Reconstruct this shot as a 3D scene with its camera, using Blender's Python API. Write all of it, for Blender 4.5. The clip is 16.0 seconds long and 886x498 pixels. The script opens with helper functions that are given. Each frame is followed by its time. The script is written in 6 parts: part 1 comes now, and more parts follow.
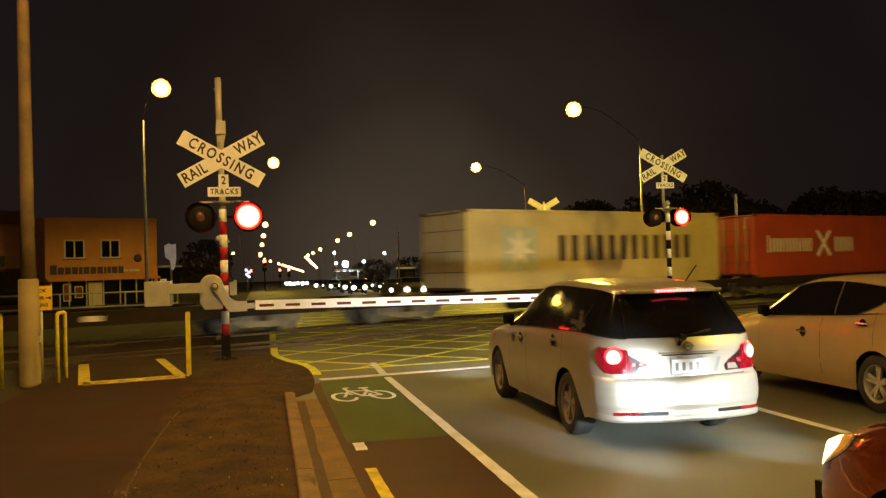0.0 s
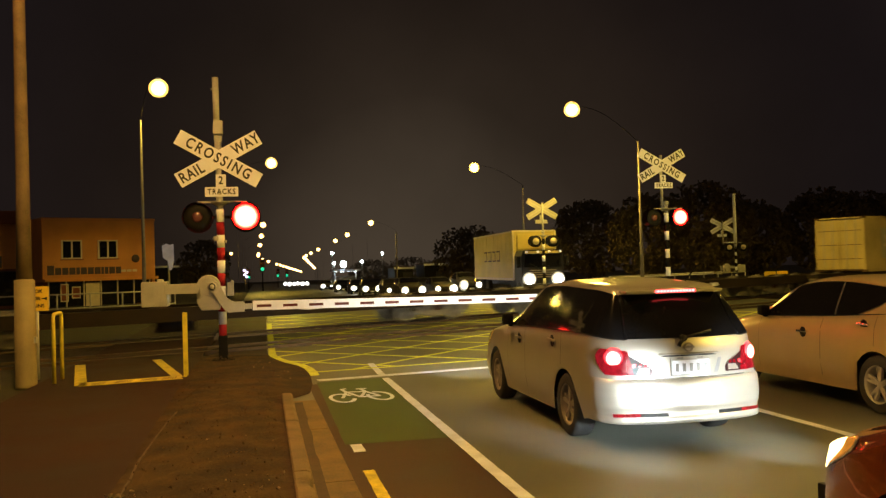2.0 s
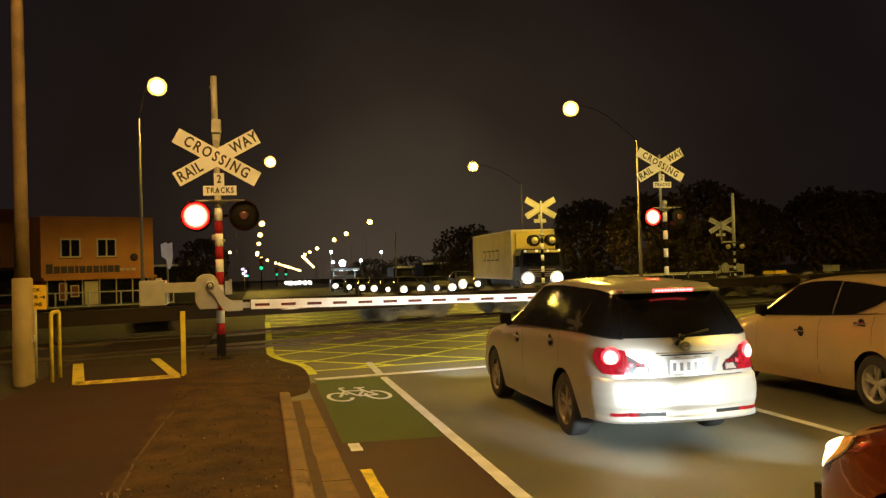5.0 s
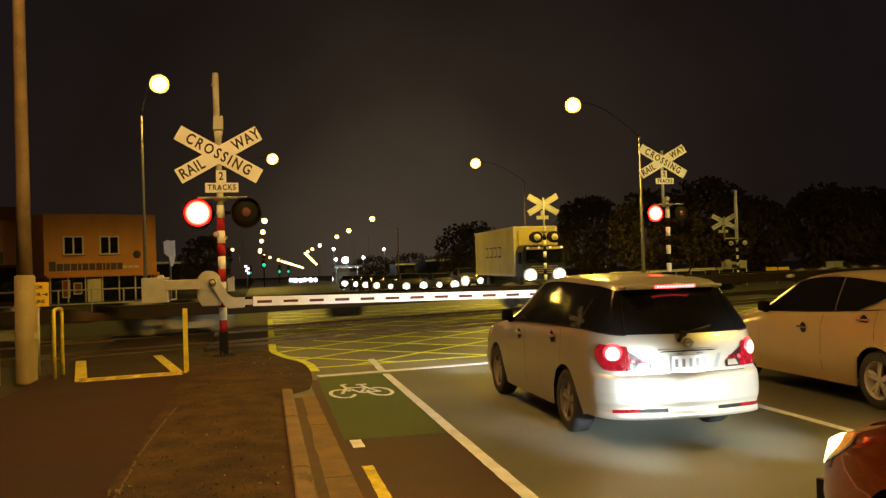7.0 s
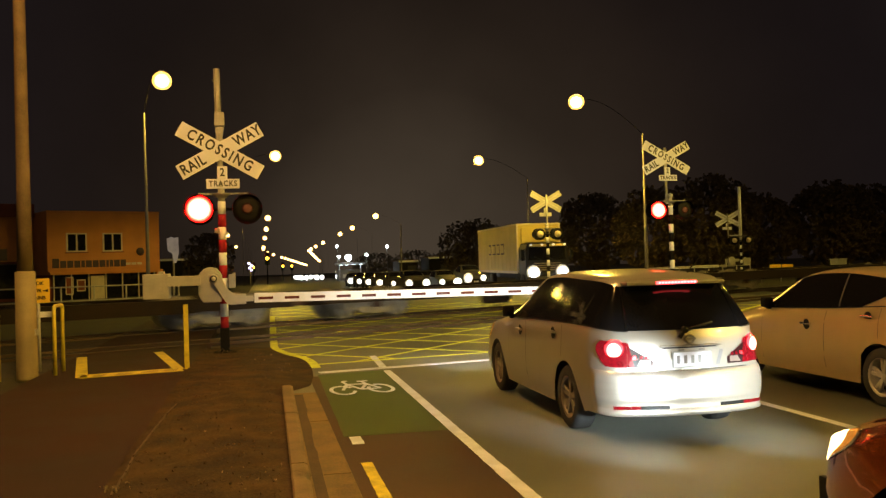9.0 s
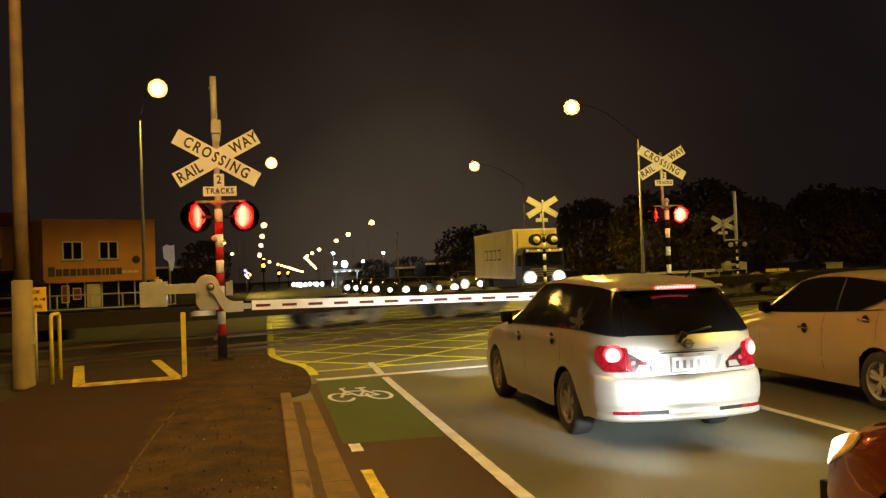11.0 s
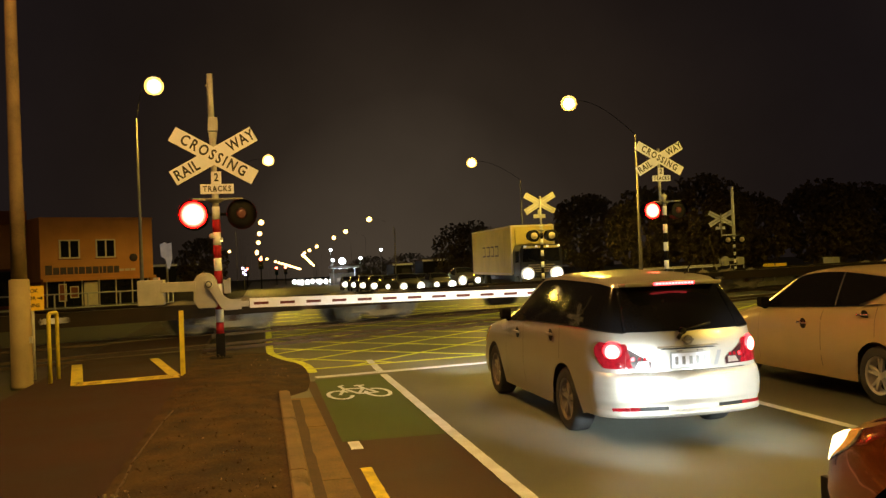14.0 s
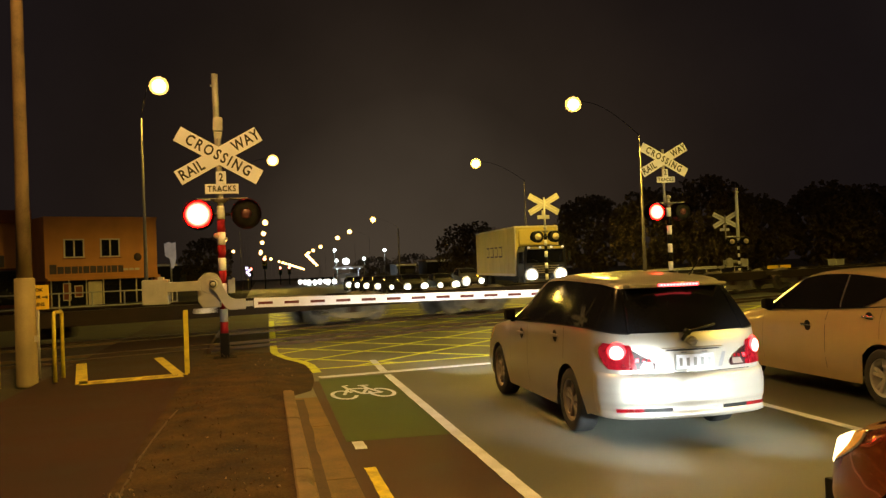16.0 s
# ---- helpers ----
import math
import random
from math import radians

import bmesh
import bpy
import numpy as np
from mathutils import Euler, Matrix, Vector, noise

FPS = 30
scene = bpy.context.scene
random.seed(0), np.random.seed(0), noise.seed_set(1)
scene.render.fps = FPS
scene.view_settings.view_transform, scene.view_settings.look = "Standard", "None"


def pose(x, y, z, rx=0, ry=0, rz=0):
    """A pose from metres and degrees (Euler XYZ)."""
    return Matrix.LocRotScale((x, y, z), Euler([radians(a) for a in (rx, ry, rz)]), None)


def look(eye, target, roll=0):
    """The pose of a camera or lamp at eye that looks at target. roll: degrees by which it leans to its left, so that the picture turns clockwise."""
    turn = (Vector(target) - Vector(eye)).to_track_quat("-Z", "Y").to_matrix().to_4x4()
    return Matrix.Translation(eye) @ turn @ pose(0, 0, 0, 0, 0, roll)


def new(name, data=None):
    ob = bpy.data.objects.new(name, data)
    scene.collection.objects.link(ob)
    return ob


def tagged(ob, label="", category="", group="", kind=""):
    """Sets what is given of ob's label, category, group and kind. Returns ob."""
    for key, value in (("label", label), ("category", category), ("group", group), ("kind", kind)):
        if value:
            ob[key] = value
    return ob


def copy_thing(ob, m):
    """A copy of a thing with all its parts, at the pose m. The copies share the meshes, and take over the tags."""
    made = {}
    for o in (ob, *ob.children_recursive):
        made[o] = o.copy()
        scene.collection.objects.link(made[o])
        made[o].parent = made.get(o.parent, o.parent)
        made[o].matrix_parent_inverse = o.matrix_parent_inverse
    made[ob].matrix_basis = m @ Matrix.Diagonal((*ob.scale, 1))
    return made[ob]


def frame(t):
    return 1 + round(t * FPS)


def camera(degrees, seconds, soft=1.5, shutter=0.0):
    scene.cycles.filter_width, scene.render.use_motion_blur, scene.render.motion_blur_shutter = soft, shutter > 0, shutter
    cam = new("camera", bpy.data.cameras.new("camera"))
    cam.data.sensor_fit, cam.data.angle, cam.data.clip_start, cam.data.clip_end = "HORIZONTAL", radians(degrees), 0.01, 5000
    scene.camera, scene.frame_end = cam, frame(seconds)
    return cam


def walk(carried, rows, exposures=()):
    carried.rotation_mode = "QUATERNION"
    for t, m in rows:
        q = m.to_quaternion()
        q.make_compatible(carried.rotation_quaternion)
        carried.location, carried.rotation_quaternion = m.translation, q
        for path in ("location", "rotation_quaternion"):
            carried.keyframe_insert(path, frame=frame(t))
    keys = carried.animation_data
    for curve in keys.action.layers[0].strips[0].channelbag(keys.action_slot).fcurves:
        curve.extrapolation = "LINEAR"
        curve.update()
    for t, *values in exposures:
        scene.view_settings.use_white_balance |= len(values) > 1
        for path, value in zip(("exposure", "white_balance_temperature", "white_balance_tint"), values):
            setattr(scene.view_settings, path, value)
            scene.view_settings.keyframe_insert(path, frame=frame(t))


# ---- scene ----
cam = camera(54.0, 16.0, soft=1.38, shutter=0.8)
PATH = [  # seconds, x, y, z, yaw, pitch, roll
    (0.0, 0.000, 0.000, 1.700, -12.17, 1.16, -1.70),
    (0.5, -0.015, -0.025, 1.698, -12.10, 1.35, -1.73),
    (1.0, 0.013, 0.051, 1.698, -12.45, 1.25, -1.67),
    (1.5, 0.004, 0.051, 1.707, -12.38, 1.12, -1.65),
    (2.0, 0.009, 0.062, 1.701, -12.30, 1.17, -1.72),
    (2.5, 0.009, 0.054, 1.709, -12.27, 1.22, -1.65),
    (3.0, 0.012, 0.057, 1.707, -12.32, 1.45, -1.67),
    (3.5, 0.015, 0.066, 1.699, -12.27, 1.02, -1.49),
    (4.0, 0.019, 0.065, 1.701, -12.34, 1.18, -1.58),
    (6.5, 0.024, 0.059, 1.698, -12.29, 0.96, -1.74),
    (7.0, 0.032, 0.067, 1.696, -12.19, 0.91, -1.73),
    (7.5, 0.039, 0.076, 1.694, -12.12, 0.70, -1.72),
    (8.0, 0.039, 0.064, 1.694, -12.08, 0.68, -1.62),
    (8.5, 0.063, 0.082, 1.686, -12.25, 0.66, -1.98),
    (9.0, 0.075, 0.120, 1.679, -11.96, 0.74, -1.70),
    (11.5, 0.053, 0.122, 1.685, -12.31, 1.15, -2.19),
    (12.0, 0.058, 0.132, 1.694, -12.30, 1.10, -2.38),
    (12.5, 0.053, 0.123, 1.687, -12.36, 1.23, -2.43),
    (13.0, 0.050, 0.133, 1.689, -12.48, 1.14, -2.41),
    (13.5, 0.053, 0.125, 1.691, -12.07, 1.12, -2.37),
    (14.0, 0.049, 0.138, 1.689, -12.38, 0.89, -2.33),
    (14.5, 0.046, 0.127, 1.692, -12.15, 0.78, -2.42),
    (15.0, 0.048, 0.142, 1.690, -12.24, 0.99, -2.31),
    (15.5, 0.043, 0.121, 1.693, -12.09, 1.00, -2.28),
    (16.0, 0.038, 0.131, 1.688, -12.14, 0.94, -2.12),
]

def aim(x, y, z, yaw, pitch, roll):
    """The pose of the camera from its heading, rise and lean in degrees."""
    a, p = radians(yaw), radians(pitch)
    way = Vector((-math.sin(a) * math.cos(p), math.cos(a) * math.cos(p), math.sin(p)))
    return look((x, y, z), Vector((x, y, z)) + way, roll)


walk(cam, [(r[0], aim(*r[1:])) for r in PATH])

# ---- light: night sky, street lamps, headlights of the waiting car ----
scene.view_settings.exposure = 0.0
night = bpy.data.worlds.new("night_sky")
scene.world = night
night.use_nodes = True
wn, wl = night.node_tree.nodes, night.node_tree.links
wn.clear()
w_out, w_bg = wn.new("ShaderNodeOutputWorld"), wn.new("ShaderNodeBackground")
w_tex, w_dot, w_ramp = wn.new("ShaderNodeTexCoord"), wn.new("ShaderNodeVectorMath"), wn.new("ShaderNodeValToRGB")
w_noise, w_mix = wn.new("ShaderNodeTexNoise"), wn.new("ShaderNodeMix")
w_noise.inputs["Scale"].default_value, w_noise.inputs["Detail"].default_value = 3.0, 5.0
w_dot.operation = "DOT_PRODUCT"
w_dot.inputs[1].default_value = Vector((0.185, 0.983, 0.0)).normalized()      # the glow of the town along the road
w_ramp.color_ramp.interpolation = "B_SPLINE"
w_ramp.color_ramp.elements[0].position, w_ramp.color_ramp.elements[0].color = 0.0, (0.058, 0.038, 0.025, 1)      # unseen sky over the town behind, brightened to lift the dark parts
w_ramp.color_ramp.elements[1].position, w_ramp.color_ramp.elements[1].color = 1.0, (0.090, 0.066, 0.044, 1)
for at, tint in ((0.50, (0.036, 0.023, 0.016, 1)), (0.84, (0.0100, 0.0074, 0.0090, 1)), (0.93, (0.0150, 0.0098, 0.0080, 1)), (0.98, (0.028, 0.0182, 0.0118, 1))):
    w_ramp.color_ramp.elements.new(at).color = tint
w_mix.data_type, w_mix.blend_type = "RGBA", "MULTIPLY"
w_mix.inputs[0].default_value = 0.75
w_bg.inputs["Strength"].default_value = 1.15
wl.new(w_tex.outputs["Generated"], w_dot.inputs[0])
wl.new(w_dot.outputs["Value"], w_ramp.inputs[0])
wl.new(w_tex.outputs["Generated"], w_noise.inputs["Vector"])
wl.new(w_ramp.outputs["Color"], w_mix.inputs[6])
wl.new(w_noise.outputs["Fac"], w_mix.inputs[7])
wl.new(w_mix.outputs[2], w_bg.inputs["Color"])
wl.new(w_bg.outputs[0], w_out.inputs[0])

SODIUM = (1.0, 0.65, 0.085)
LAMP_POWER = 7700.0


def spot(name, m, power, colour, angle=150, blend=0.5, size=0.15):
    data = bpy.data.lights.new(name, "SPOT")
    data.energy, data.color, data.spot_size, data.spot_blend, data.shadow_soft_size = power, colour, radians(angle), blend, size
    ob = new(name, data)
    ob.matrix_world = m
    return ob


# ---- materials ----
def mat(name, col, rough=0.6, metal=0.0, var=0.25, scale=2.5, fine=60.0, bump=0.15, depth=0.004, col2=None, emit=0.0, glow=None, coat=0.0, per_piece=0.0, spec=0.5, alpha=1.0):
    """A surface with large stains and fine grain in colour, gloss and relief. Scales per metre."""
    m = bpy.data.materials.new(name)
    m.use_nodes = True
    n, l = m.node_tree.nodes, m.node_tree.links
    b = n["Principled BSDF"]
    b.inputs["Roughness"].default_value, b.inputs["Metallic"].default_value = rough, metal
    b.inputs["Coat Weight"].default_value = coat
    b.inputs["Specular IOR Level"].default_value = spec
    b.inputs["Alpha"].default_value = alpha
    b.inputs["Coat Roughness"].default_value = 0.04
    co = n.new("ShaderNodeTexCoord")
    big, small = n.new("ShaderNodeTexNoise"), n.new("ShaderNodeTexNoise")
    big.inputs["Scale"].default_value, big.inputs["Detail"].default_value = scale, 5.0
    small.inputs["Scale"].default_value, small.inputs["Detail"].default_value = fine, 3.0
    l.new(co.outputs["Object"], big.inputs["Vector"])
    l.new(co.outputs["Object"], small.inputs["Vector"])
    blend = n.new("ShaderNodeMath")
    blend.operation = "MULTIPLY_ADD"
    blend.inputs[1].default_value = 0.35
    l.new(small.outputs["Fac"], blend.inputs[0])
    half = n.new("ShaderNodeMath")
    half.operation = "MULTIPLY"
    half.inputs[1].default_value = 0.65
    l.new(big.outputs["Fac"], half.inputs[0])
    l.new(half.outputs[0], blend.inputs[2])
    ramp = n.new("ShaderNodeValToRGB")
    dark = [c * (1 - var) for c in col]
    light = [min(1, c * (1 + var)) for c in (col2 or col)]
    ramp.color_ramp.elements[0].position, ramp.color_ramp.elements[0].color = 0.36, (*dark, 1)
    ramp.color_ramp.elements[1].position, ramp.color_ramp.elements[1].color = 0.64, (*light, 1)
    l.new(blend.outputs[0], ramp.inputs[0])
    colour = ramp.outputs["Color"]
    if per_piece:
        info, hsv, rng = n.new("ShaderNodeObjectInfo"), n.new("ShaderNodeHueSaturation"), n.new("ShaderNodeMapRange")
        rng.inputs["To Min"].default_value, rng.inputs["To Max"].default_value = 1 - per_piece, 1 + per_piece
        l.new(info.outputs["Random"], rng.inputs["Value"])
        l.new(rng.outputs[0], hsv.inputs["Value"])
        l.new(colour, hsv.inputs["Color"])
        colour = hsv.outputs["Color"]
    l.new(colour, b.inputs["Base Color"])
    rr = n.new("ShaderNodeMapRange")
    rr.inputs["To Min"].default_value, rr.inputs["To Max"].default_value = max(0.02, rough - 0.35 * rough * min(1, var * 2)), min(1, rough + 0.3 * rough * min(1, var * 2))
    l.new(big.outputs["Fac"], rr.inputs["Value"])
    l.new(rr.outputs[0], b.inputs["Roughness"])
    if bump:
        bm_ = n.new("ShaderNodeBump")
        bm_.inputs["Strength"].default_value, bm_.inputs["Distance"].default_value = bump, depth
        l.new(small.outputs["Fac"], bm_.inputs["Height"])
        l.new(bm_.outputs[0], b.inputs["Normal"])
    if emit:
        b.inputs["Emission Color"].default_value, b.inputs["Emission Strength"].default_value = (*(glow or col), 1), emit
    return m


M = {
    "lane_asphalt": mat("lane_asphalt", (0.122, 0.128, 0.105), 0.55, var=0.55, scale=0.38, fine=110, bump=0.4, depth=0.005),
    "lane_dark": mat("lane_dark", (0.056, 0.029, 0.0130), 0.7, var=0.4, scale=0.9, fine=100, bump=0.5, depth=0.005),
    "gutter_dirt": mat("gutter_dirt", (0.070, 0.046, 0.026), 0.9, var=0.4, scale=3, fine=50, bump=0.4),
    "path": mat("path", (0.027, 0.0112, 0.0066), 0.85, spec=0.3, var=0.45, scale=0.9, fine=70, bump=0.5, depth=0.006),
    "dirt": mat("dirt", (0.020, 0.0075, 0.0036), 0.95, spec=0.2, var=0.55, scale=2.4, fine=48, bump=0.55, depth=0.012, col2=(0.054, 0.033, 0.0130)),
    "grass": mat("grass", (0.024, 0.024, 0.010), 0.9, var=0.4, scale=1.4, fine=40, bump=0.8, depth=0.03, col2=(0.045, 0.042, 0.016)),
    "ballast": mat("ballast", (0.046, 0.038, 0.032), 0.9, var=0.5, scale=3, fine=28, bump=1.0, depth=0.05),
    "gravel": mat("gravel", (0.085, 0.058, 0.036), 0.85, var=0.5, scale=8, fine=60, bump=0.3),
    "rubble": mat("rubble", (0.20, 0.15, 0.10), 0.7, var=0.6, scale=30, fine=80, bump=0.2),
    "concrete": mat("concrete", (0.155, 0.108, 0.058), 0.85, var=0.4, scale=2.6, fine=60, bump=0.4),
    "gutter": mat("gutter", (0.165, 0.112, 0.044), 0.8, var=0.4, scale=2.4, fine=60, bump=0.4),
    "pole": mat("pole", (0.25, 0.20, 0.095), 0.75, var=0.2, scale=2.5, fine=80, bump=0.25),
    "green": mat("green", (0.058, 0.092, 0.018), 0.7, var=0.22, scale=1.5, fine=100, bump=0.5, depth=0.004),
    "white_line": mat("white_line", (0.66, 0.71, 0.84), 0.6, var=0.18, scale=4, fine=90, bump=0.3),
    "box_yellow": mat("box_yellow", (0.64, 0.70, 0.05), 0.6, var=0.22, scale=4, fine=80, bump=0.3),
    "yellow_line": mat("yellow_line", (0.62, 0.52, 0.045), 0.6, var=0.35, scale=6, fine=80, bump=0.3),
    "galv": mat("galv", (0.44, 0.44, 0.42), 0.45, 0.25, var=0.18, scale=5, fine=60, bump=0.08),
    "rust": mat("rust", (0.10, 0.055, 0.035), 0.75, 0.3, var=0.4, scale=5, fine=60, bump=0.4),
    "lamp_post": mat("lamp_post", (0.26, 0.24, 0.20), 0.6, 0.1, var=0.15, scale=4, bump=0.05),
    "rail_top": mat("rail_top", (0.11, 0.08, 0.06), 0.5, 0.8, var=0.15, scale=5, fine=80, bump=0.05),
    "wagon": mat("wagon", (0.022, 0.015, 0.011), 0.8, 0.1, spec=0.25, var=0.4, scale=2, fine=40, bump=0.3),
    "wheel_steel": mat("wheel_steel", (0.25, 0.23, 0.20), 0.5, 0.6, var=0.3, scale=5, fine=50, bump=0.2),
    "sign_white": mat("sign_white", (0.78, 0.80, 0.92), 0.45, var=0.06, scale=3, fine=40, bump=0.03),
    "sign_black": mat("sign_black", (0.015, 0.015, 0.015), 0.5, var=0.2, bump=0.03),
    "sign_yellow": mat("sign_yellow", (0.75, 0.52, 0.04), 0.45, var=0.08, bump=0.03),
    "sign_grey": mat("sign_grey", (0.34, 0.34, 0.33), 0.5, 0.5, var=0.1, bump=0.05),
    "post_white": mat("post_white", (0.80, 0.83, 0.93), 0.5, var=0.08, scale=5, bump=0.05),
    "post_red": mat("post_red", (0.30, 0.014, 0.026), 0.65, spec=0.2, var=0.08, scale=5, bump=0.05),
    "reflector_red": mat("reflector_red", (0.11, 0.022, 0.016), 0.5, spec=0.2, var=0.2, bump=0.05),
    "post_black": mat("post_black", (0.010, 0.009, 0.008), 0.85, spec=0.1, var=0.2, scale=5, bump=0.05),
    "grey_paint": mat("grey_paint", (0.42, 0.42, 0.40), 0.42, 0.2, var=0.12, scale=4, bump=0.05),
    "black": mat("black", (0.009, 0.009, 0.009), 0.6, spec=0.15, var=0.25, scale=6, bump=0.05),
    "rubber": mat("rubber", (0.018, 0.018, 0.018), 0.75, var=0.3, scale=12, fine=120, bump=0.2),
    "lens_dark": mat("lens_dark", (0.13, 0.05, 0.05), 0.25, var=0.2, scale=20, bump=0.1),
    "red_glow": mat("red_glow", (0.9, 0.05, 0.03), 0.4, var=0.0, bump=0, emit=14.0, glow=(1.0, 0.14, 0.075)),
    "red_halo": mat("red_halo", (0.8, 0.03, 0.02), 0.4, var=0.0, bump=0, emit=45.0, glow=(1.0, 0.0007, 0.0005)),
    "red_mid": mat("red_mid", (0.8, 0.05, 0.03), 0.4, var=0.0, bump=0, emit=40.0, glow=(1.0, 0.012, 0.007)),
    "sodium_glow": mat("sodium_glow", (1.0, 0.7, 0.3), 0.4, var=0.0, bump=0, emit=2.0, glow=(1.0, 0.52, 0.07), alpha=0.38),
    "far_glow": mat("far_glow", (1.0, 0.7, 0.3), 0.4, var=0.0, bump=0, emit=3.0, glow=(1.0, 0.55, 0.10), alpha=0.45),
    "blue_glow": mat("blue_glow", (0.7, 0.7, 1.0), 0.4, var=0.0, bump=0, emit=5.0, glow=(0.62, 0.55, 1.0)),
    "bulb_glow": mat("bulb_glow", (1.0, 0.8, 0.5), 0.4, var=0.0, bump=0, emit=12.0, glow=(1.0, 0.80, 0.34)),
    "head_glow": mat("head_glow", (1.0, 1.0, 1.0), 0.4, var=0.0, bump=0, emit=30.0, glow=(0.95, 0.98, 1.0)),
    "head_rim": mat("head_rim", (1.0, 0.95, 0.85), 0.4, var=0.0, bump=0, emit=0.55, glow=(1.0, 0.93, 0.76)),
    "tail_glow": mat("tail_glow", (0.8, 0.02, 0.03), 0.3, var=0.0, bump=0, emit=7.0, glow=(1.0, 0.018, 0.022)),
    "high_glow": mat("high_glow", (0.8, 0.02, 0.03), 0.3, var=0.0, bump=0, emit=9.0, glow=(1.0, 0.05, 0.06)),
    "brake_glow": mat("brake_glow", (0.8, 0.02, 0.03), 0.3, var=0.0, bump=0, emit=9.0, glow=(1.0, 0.20, 0.17)),
    "tail_lens": mat("tail_lens", (0.12, 0.003, 0.006), 0.12, var=0.6, scale=22, fine=90, bump=0.6, depth=0.004, coat=1.0, emit=0.16, glow=(1.0, 0.03, 0.06)),
    "clear_lens": mat("clear_lens", (0.55, 0.52, 0.52), 0.12, 0.6, var=0.3, scale=18, bump=0.1, coat=1.0),
    "green_glow": mat("green_glow", (0.0, 0.9, 0.5), 0.4, var=0.0, bump=0, emit=1.6, glow=(0.01, 0.50, 0.25)),
    "amber_glow": mat("amber_glow", (1.0, 0.5, 0.0), 0.4, var=0.0, bump=0, emit=9.0, glow=(1.0, 0.5, 0.03)),
    "shop_glow": mat("shop_glow", (1.0, 1.0, 1.0), 0.4, var=0.0, bump=0, emit=12.0, glow=(0.8, 0.95, 1.0)),
    "shop_lit": mat("shop_lit", (0.5, 0.5, 0.5), 0.5, var=0.2, bump=0, emit=0.10, glow=(0.9, 0.6, 0.4)),
    "silver_paint": mat("silver_paint", (0.42, 0.39, 0.335), 0.36, 0.6, var=0.05, scale=2, fine=300, bump=0.02, depth=0.001, coat=0.35),
    "gold_paint": mat("gold_paint", (0.57, 0.435, 0.23), 0.30, 0.5, var=0.05, scale=2, fine=300, bump=0.02, depth=0.001, coat=0.8),
    "orange_paint": mat("orange_paint", (0.27, 0.048, 0.008), 0.22, 0.6, var=0.06, scale=2, fine=300, bump=0.02, depth=0.001, coat=1.0),
    "dark_paint": mat("dark_paint", (0.05, 0.05, 0.055), 0.3, 0.3, var=0.1, bump=0.02, coat=0.8),
    "mid_paint": mat("mid_paint", (0.25, 0.25, 0.26), 0.3, 0.3, var=0.1, bump=0.02, coat=0.8),
    "glass_dark": mat("glass_dark", (0.006, 0.006, 0.007), 0.10, var=0.1, scale=3, bump=0, spec=0.22),
    "glass_pale": mat("glass_pale", (0.020, 0.017, 0.014), 0.07, var=0.1, scale=2, fine=6, bump=0, spec=0.06),
    "car_glow": mat("car_glow", (1.0, 0.95, 0.8), 0.3, var=0.0, bump=0, emit=4.5, glow=(1.0, 0.80, 0.40)),
    "crossing_dark": mat("crossing_dark", (0.030, 0.022, 0.016), 0.8, var=0.4, scale=0.8, fine=60, bump=0.5),
    "sign_back": mat("sign_back", (0.34, 0.33, 0.28), 0.55, 0.2, var=0.12, scale=4, bump=0.05),
    "window_tint": mat("window_tint", (0.006, 0.006, 0.007), 0.07, var=0.1, scale=3, bump=0, spec=0.12),
    "post_dim": mat("post_dim", (0.075, 0.070, 0.062), 0.7, 0.0, var=0.15, scale=4, bump=0.05),
    "chrome": mat("chrome", (0.75, 0.75, 0.75), 0.15, 1.0, var=0.05, bump=0.02),
    "night_paint": mat("night_paint", (0.007, 0.007, 0.008), 0.5, 0.0, var=0.1, bump=0.02, spec=0.25),
    "alloy_dark": mat("alloy_dark", (0.22, 0.19, 0.16), 0.45, 0.3, var=0.15, scale=10, bump=0.05),
    # The amber lens glows weakly in place of the headlight's side light.
    "amber_lens": mat("amber_lens", (0.55, 0.20, 0.03), 0.15, var=0.3, scale=25, bump=0.2, coat=1.0, emit=0.35, glow=(1.0, 0.42, 0.05)),
    "smoke_lens": mat("smoke_lens", (0.022, 0.004, 0.006), 0.35, 0.0, var=0.8, scale=45, fine=120, bump=0.5, depth=0.004, spec=0.25),
    "sign_lit": mat("sign_lit", (0.75, 0.72, 0.70), 0.5, var=0.2, scale=1.5, bump=0.02, emit=0.10, glow=(1.0, 0.85, 0.78)),
    "alloy": mat("alloy", (0.36, 0.35, 0.34), 0.4, 0.25, var=0.1, scale=10, bump=0.05),
    "plastic": mat("plastic", (0.009, 0.009, 0.009), 0.5, spec=0.2, var=0.2, scale=10, bump=0.1),
    "cream_box": mat("cream_box", (0.46, 0.375, 0.165), 0.55, var=0.2, scale=0.8, fine=25, bump=0.1),
    "red_box": mat("red_box", (0.34, 0.045, 0.022), 0.55, var=0.18, scale=0.8, fine=25, bump=0.1),
    "pale_blue": mat("pale_blue", (0.36, 0.37, 0.27), 0.55, var=0.15, scale=1.5, bump=0.1),
    "truck_cream": mat("truck_cream", (0.56, 0.46, 0.14), 0.55, var=0.12, scale=0.9, fine=25, bump=0.1),
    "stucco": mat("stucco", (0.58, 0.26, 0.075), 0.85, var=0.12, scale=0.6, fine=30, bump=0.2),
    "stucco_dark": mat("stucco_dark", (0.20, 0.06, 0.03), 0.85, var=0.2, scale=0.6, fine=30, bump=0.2),
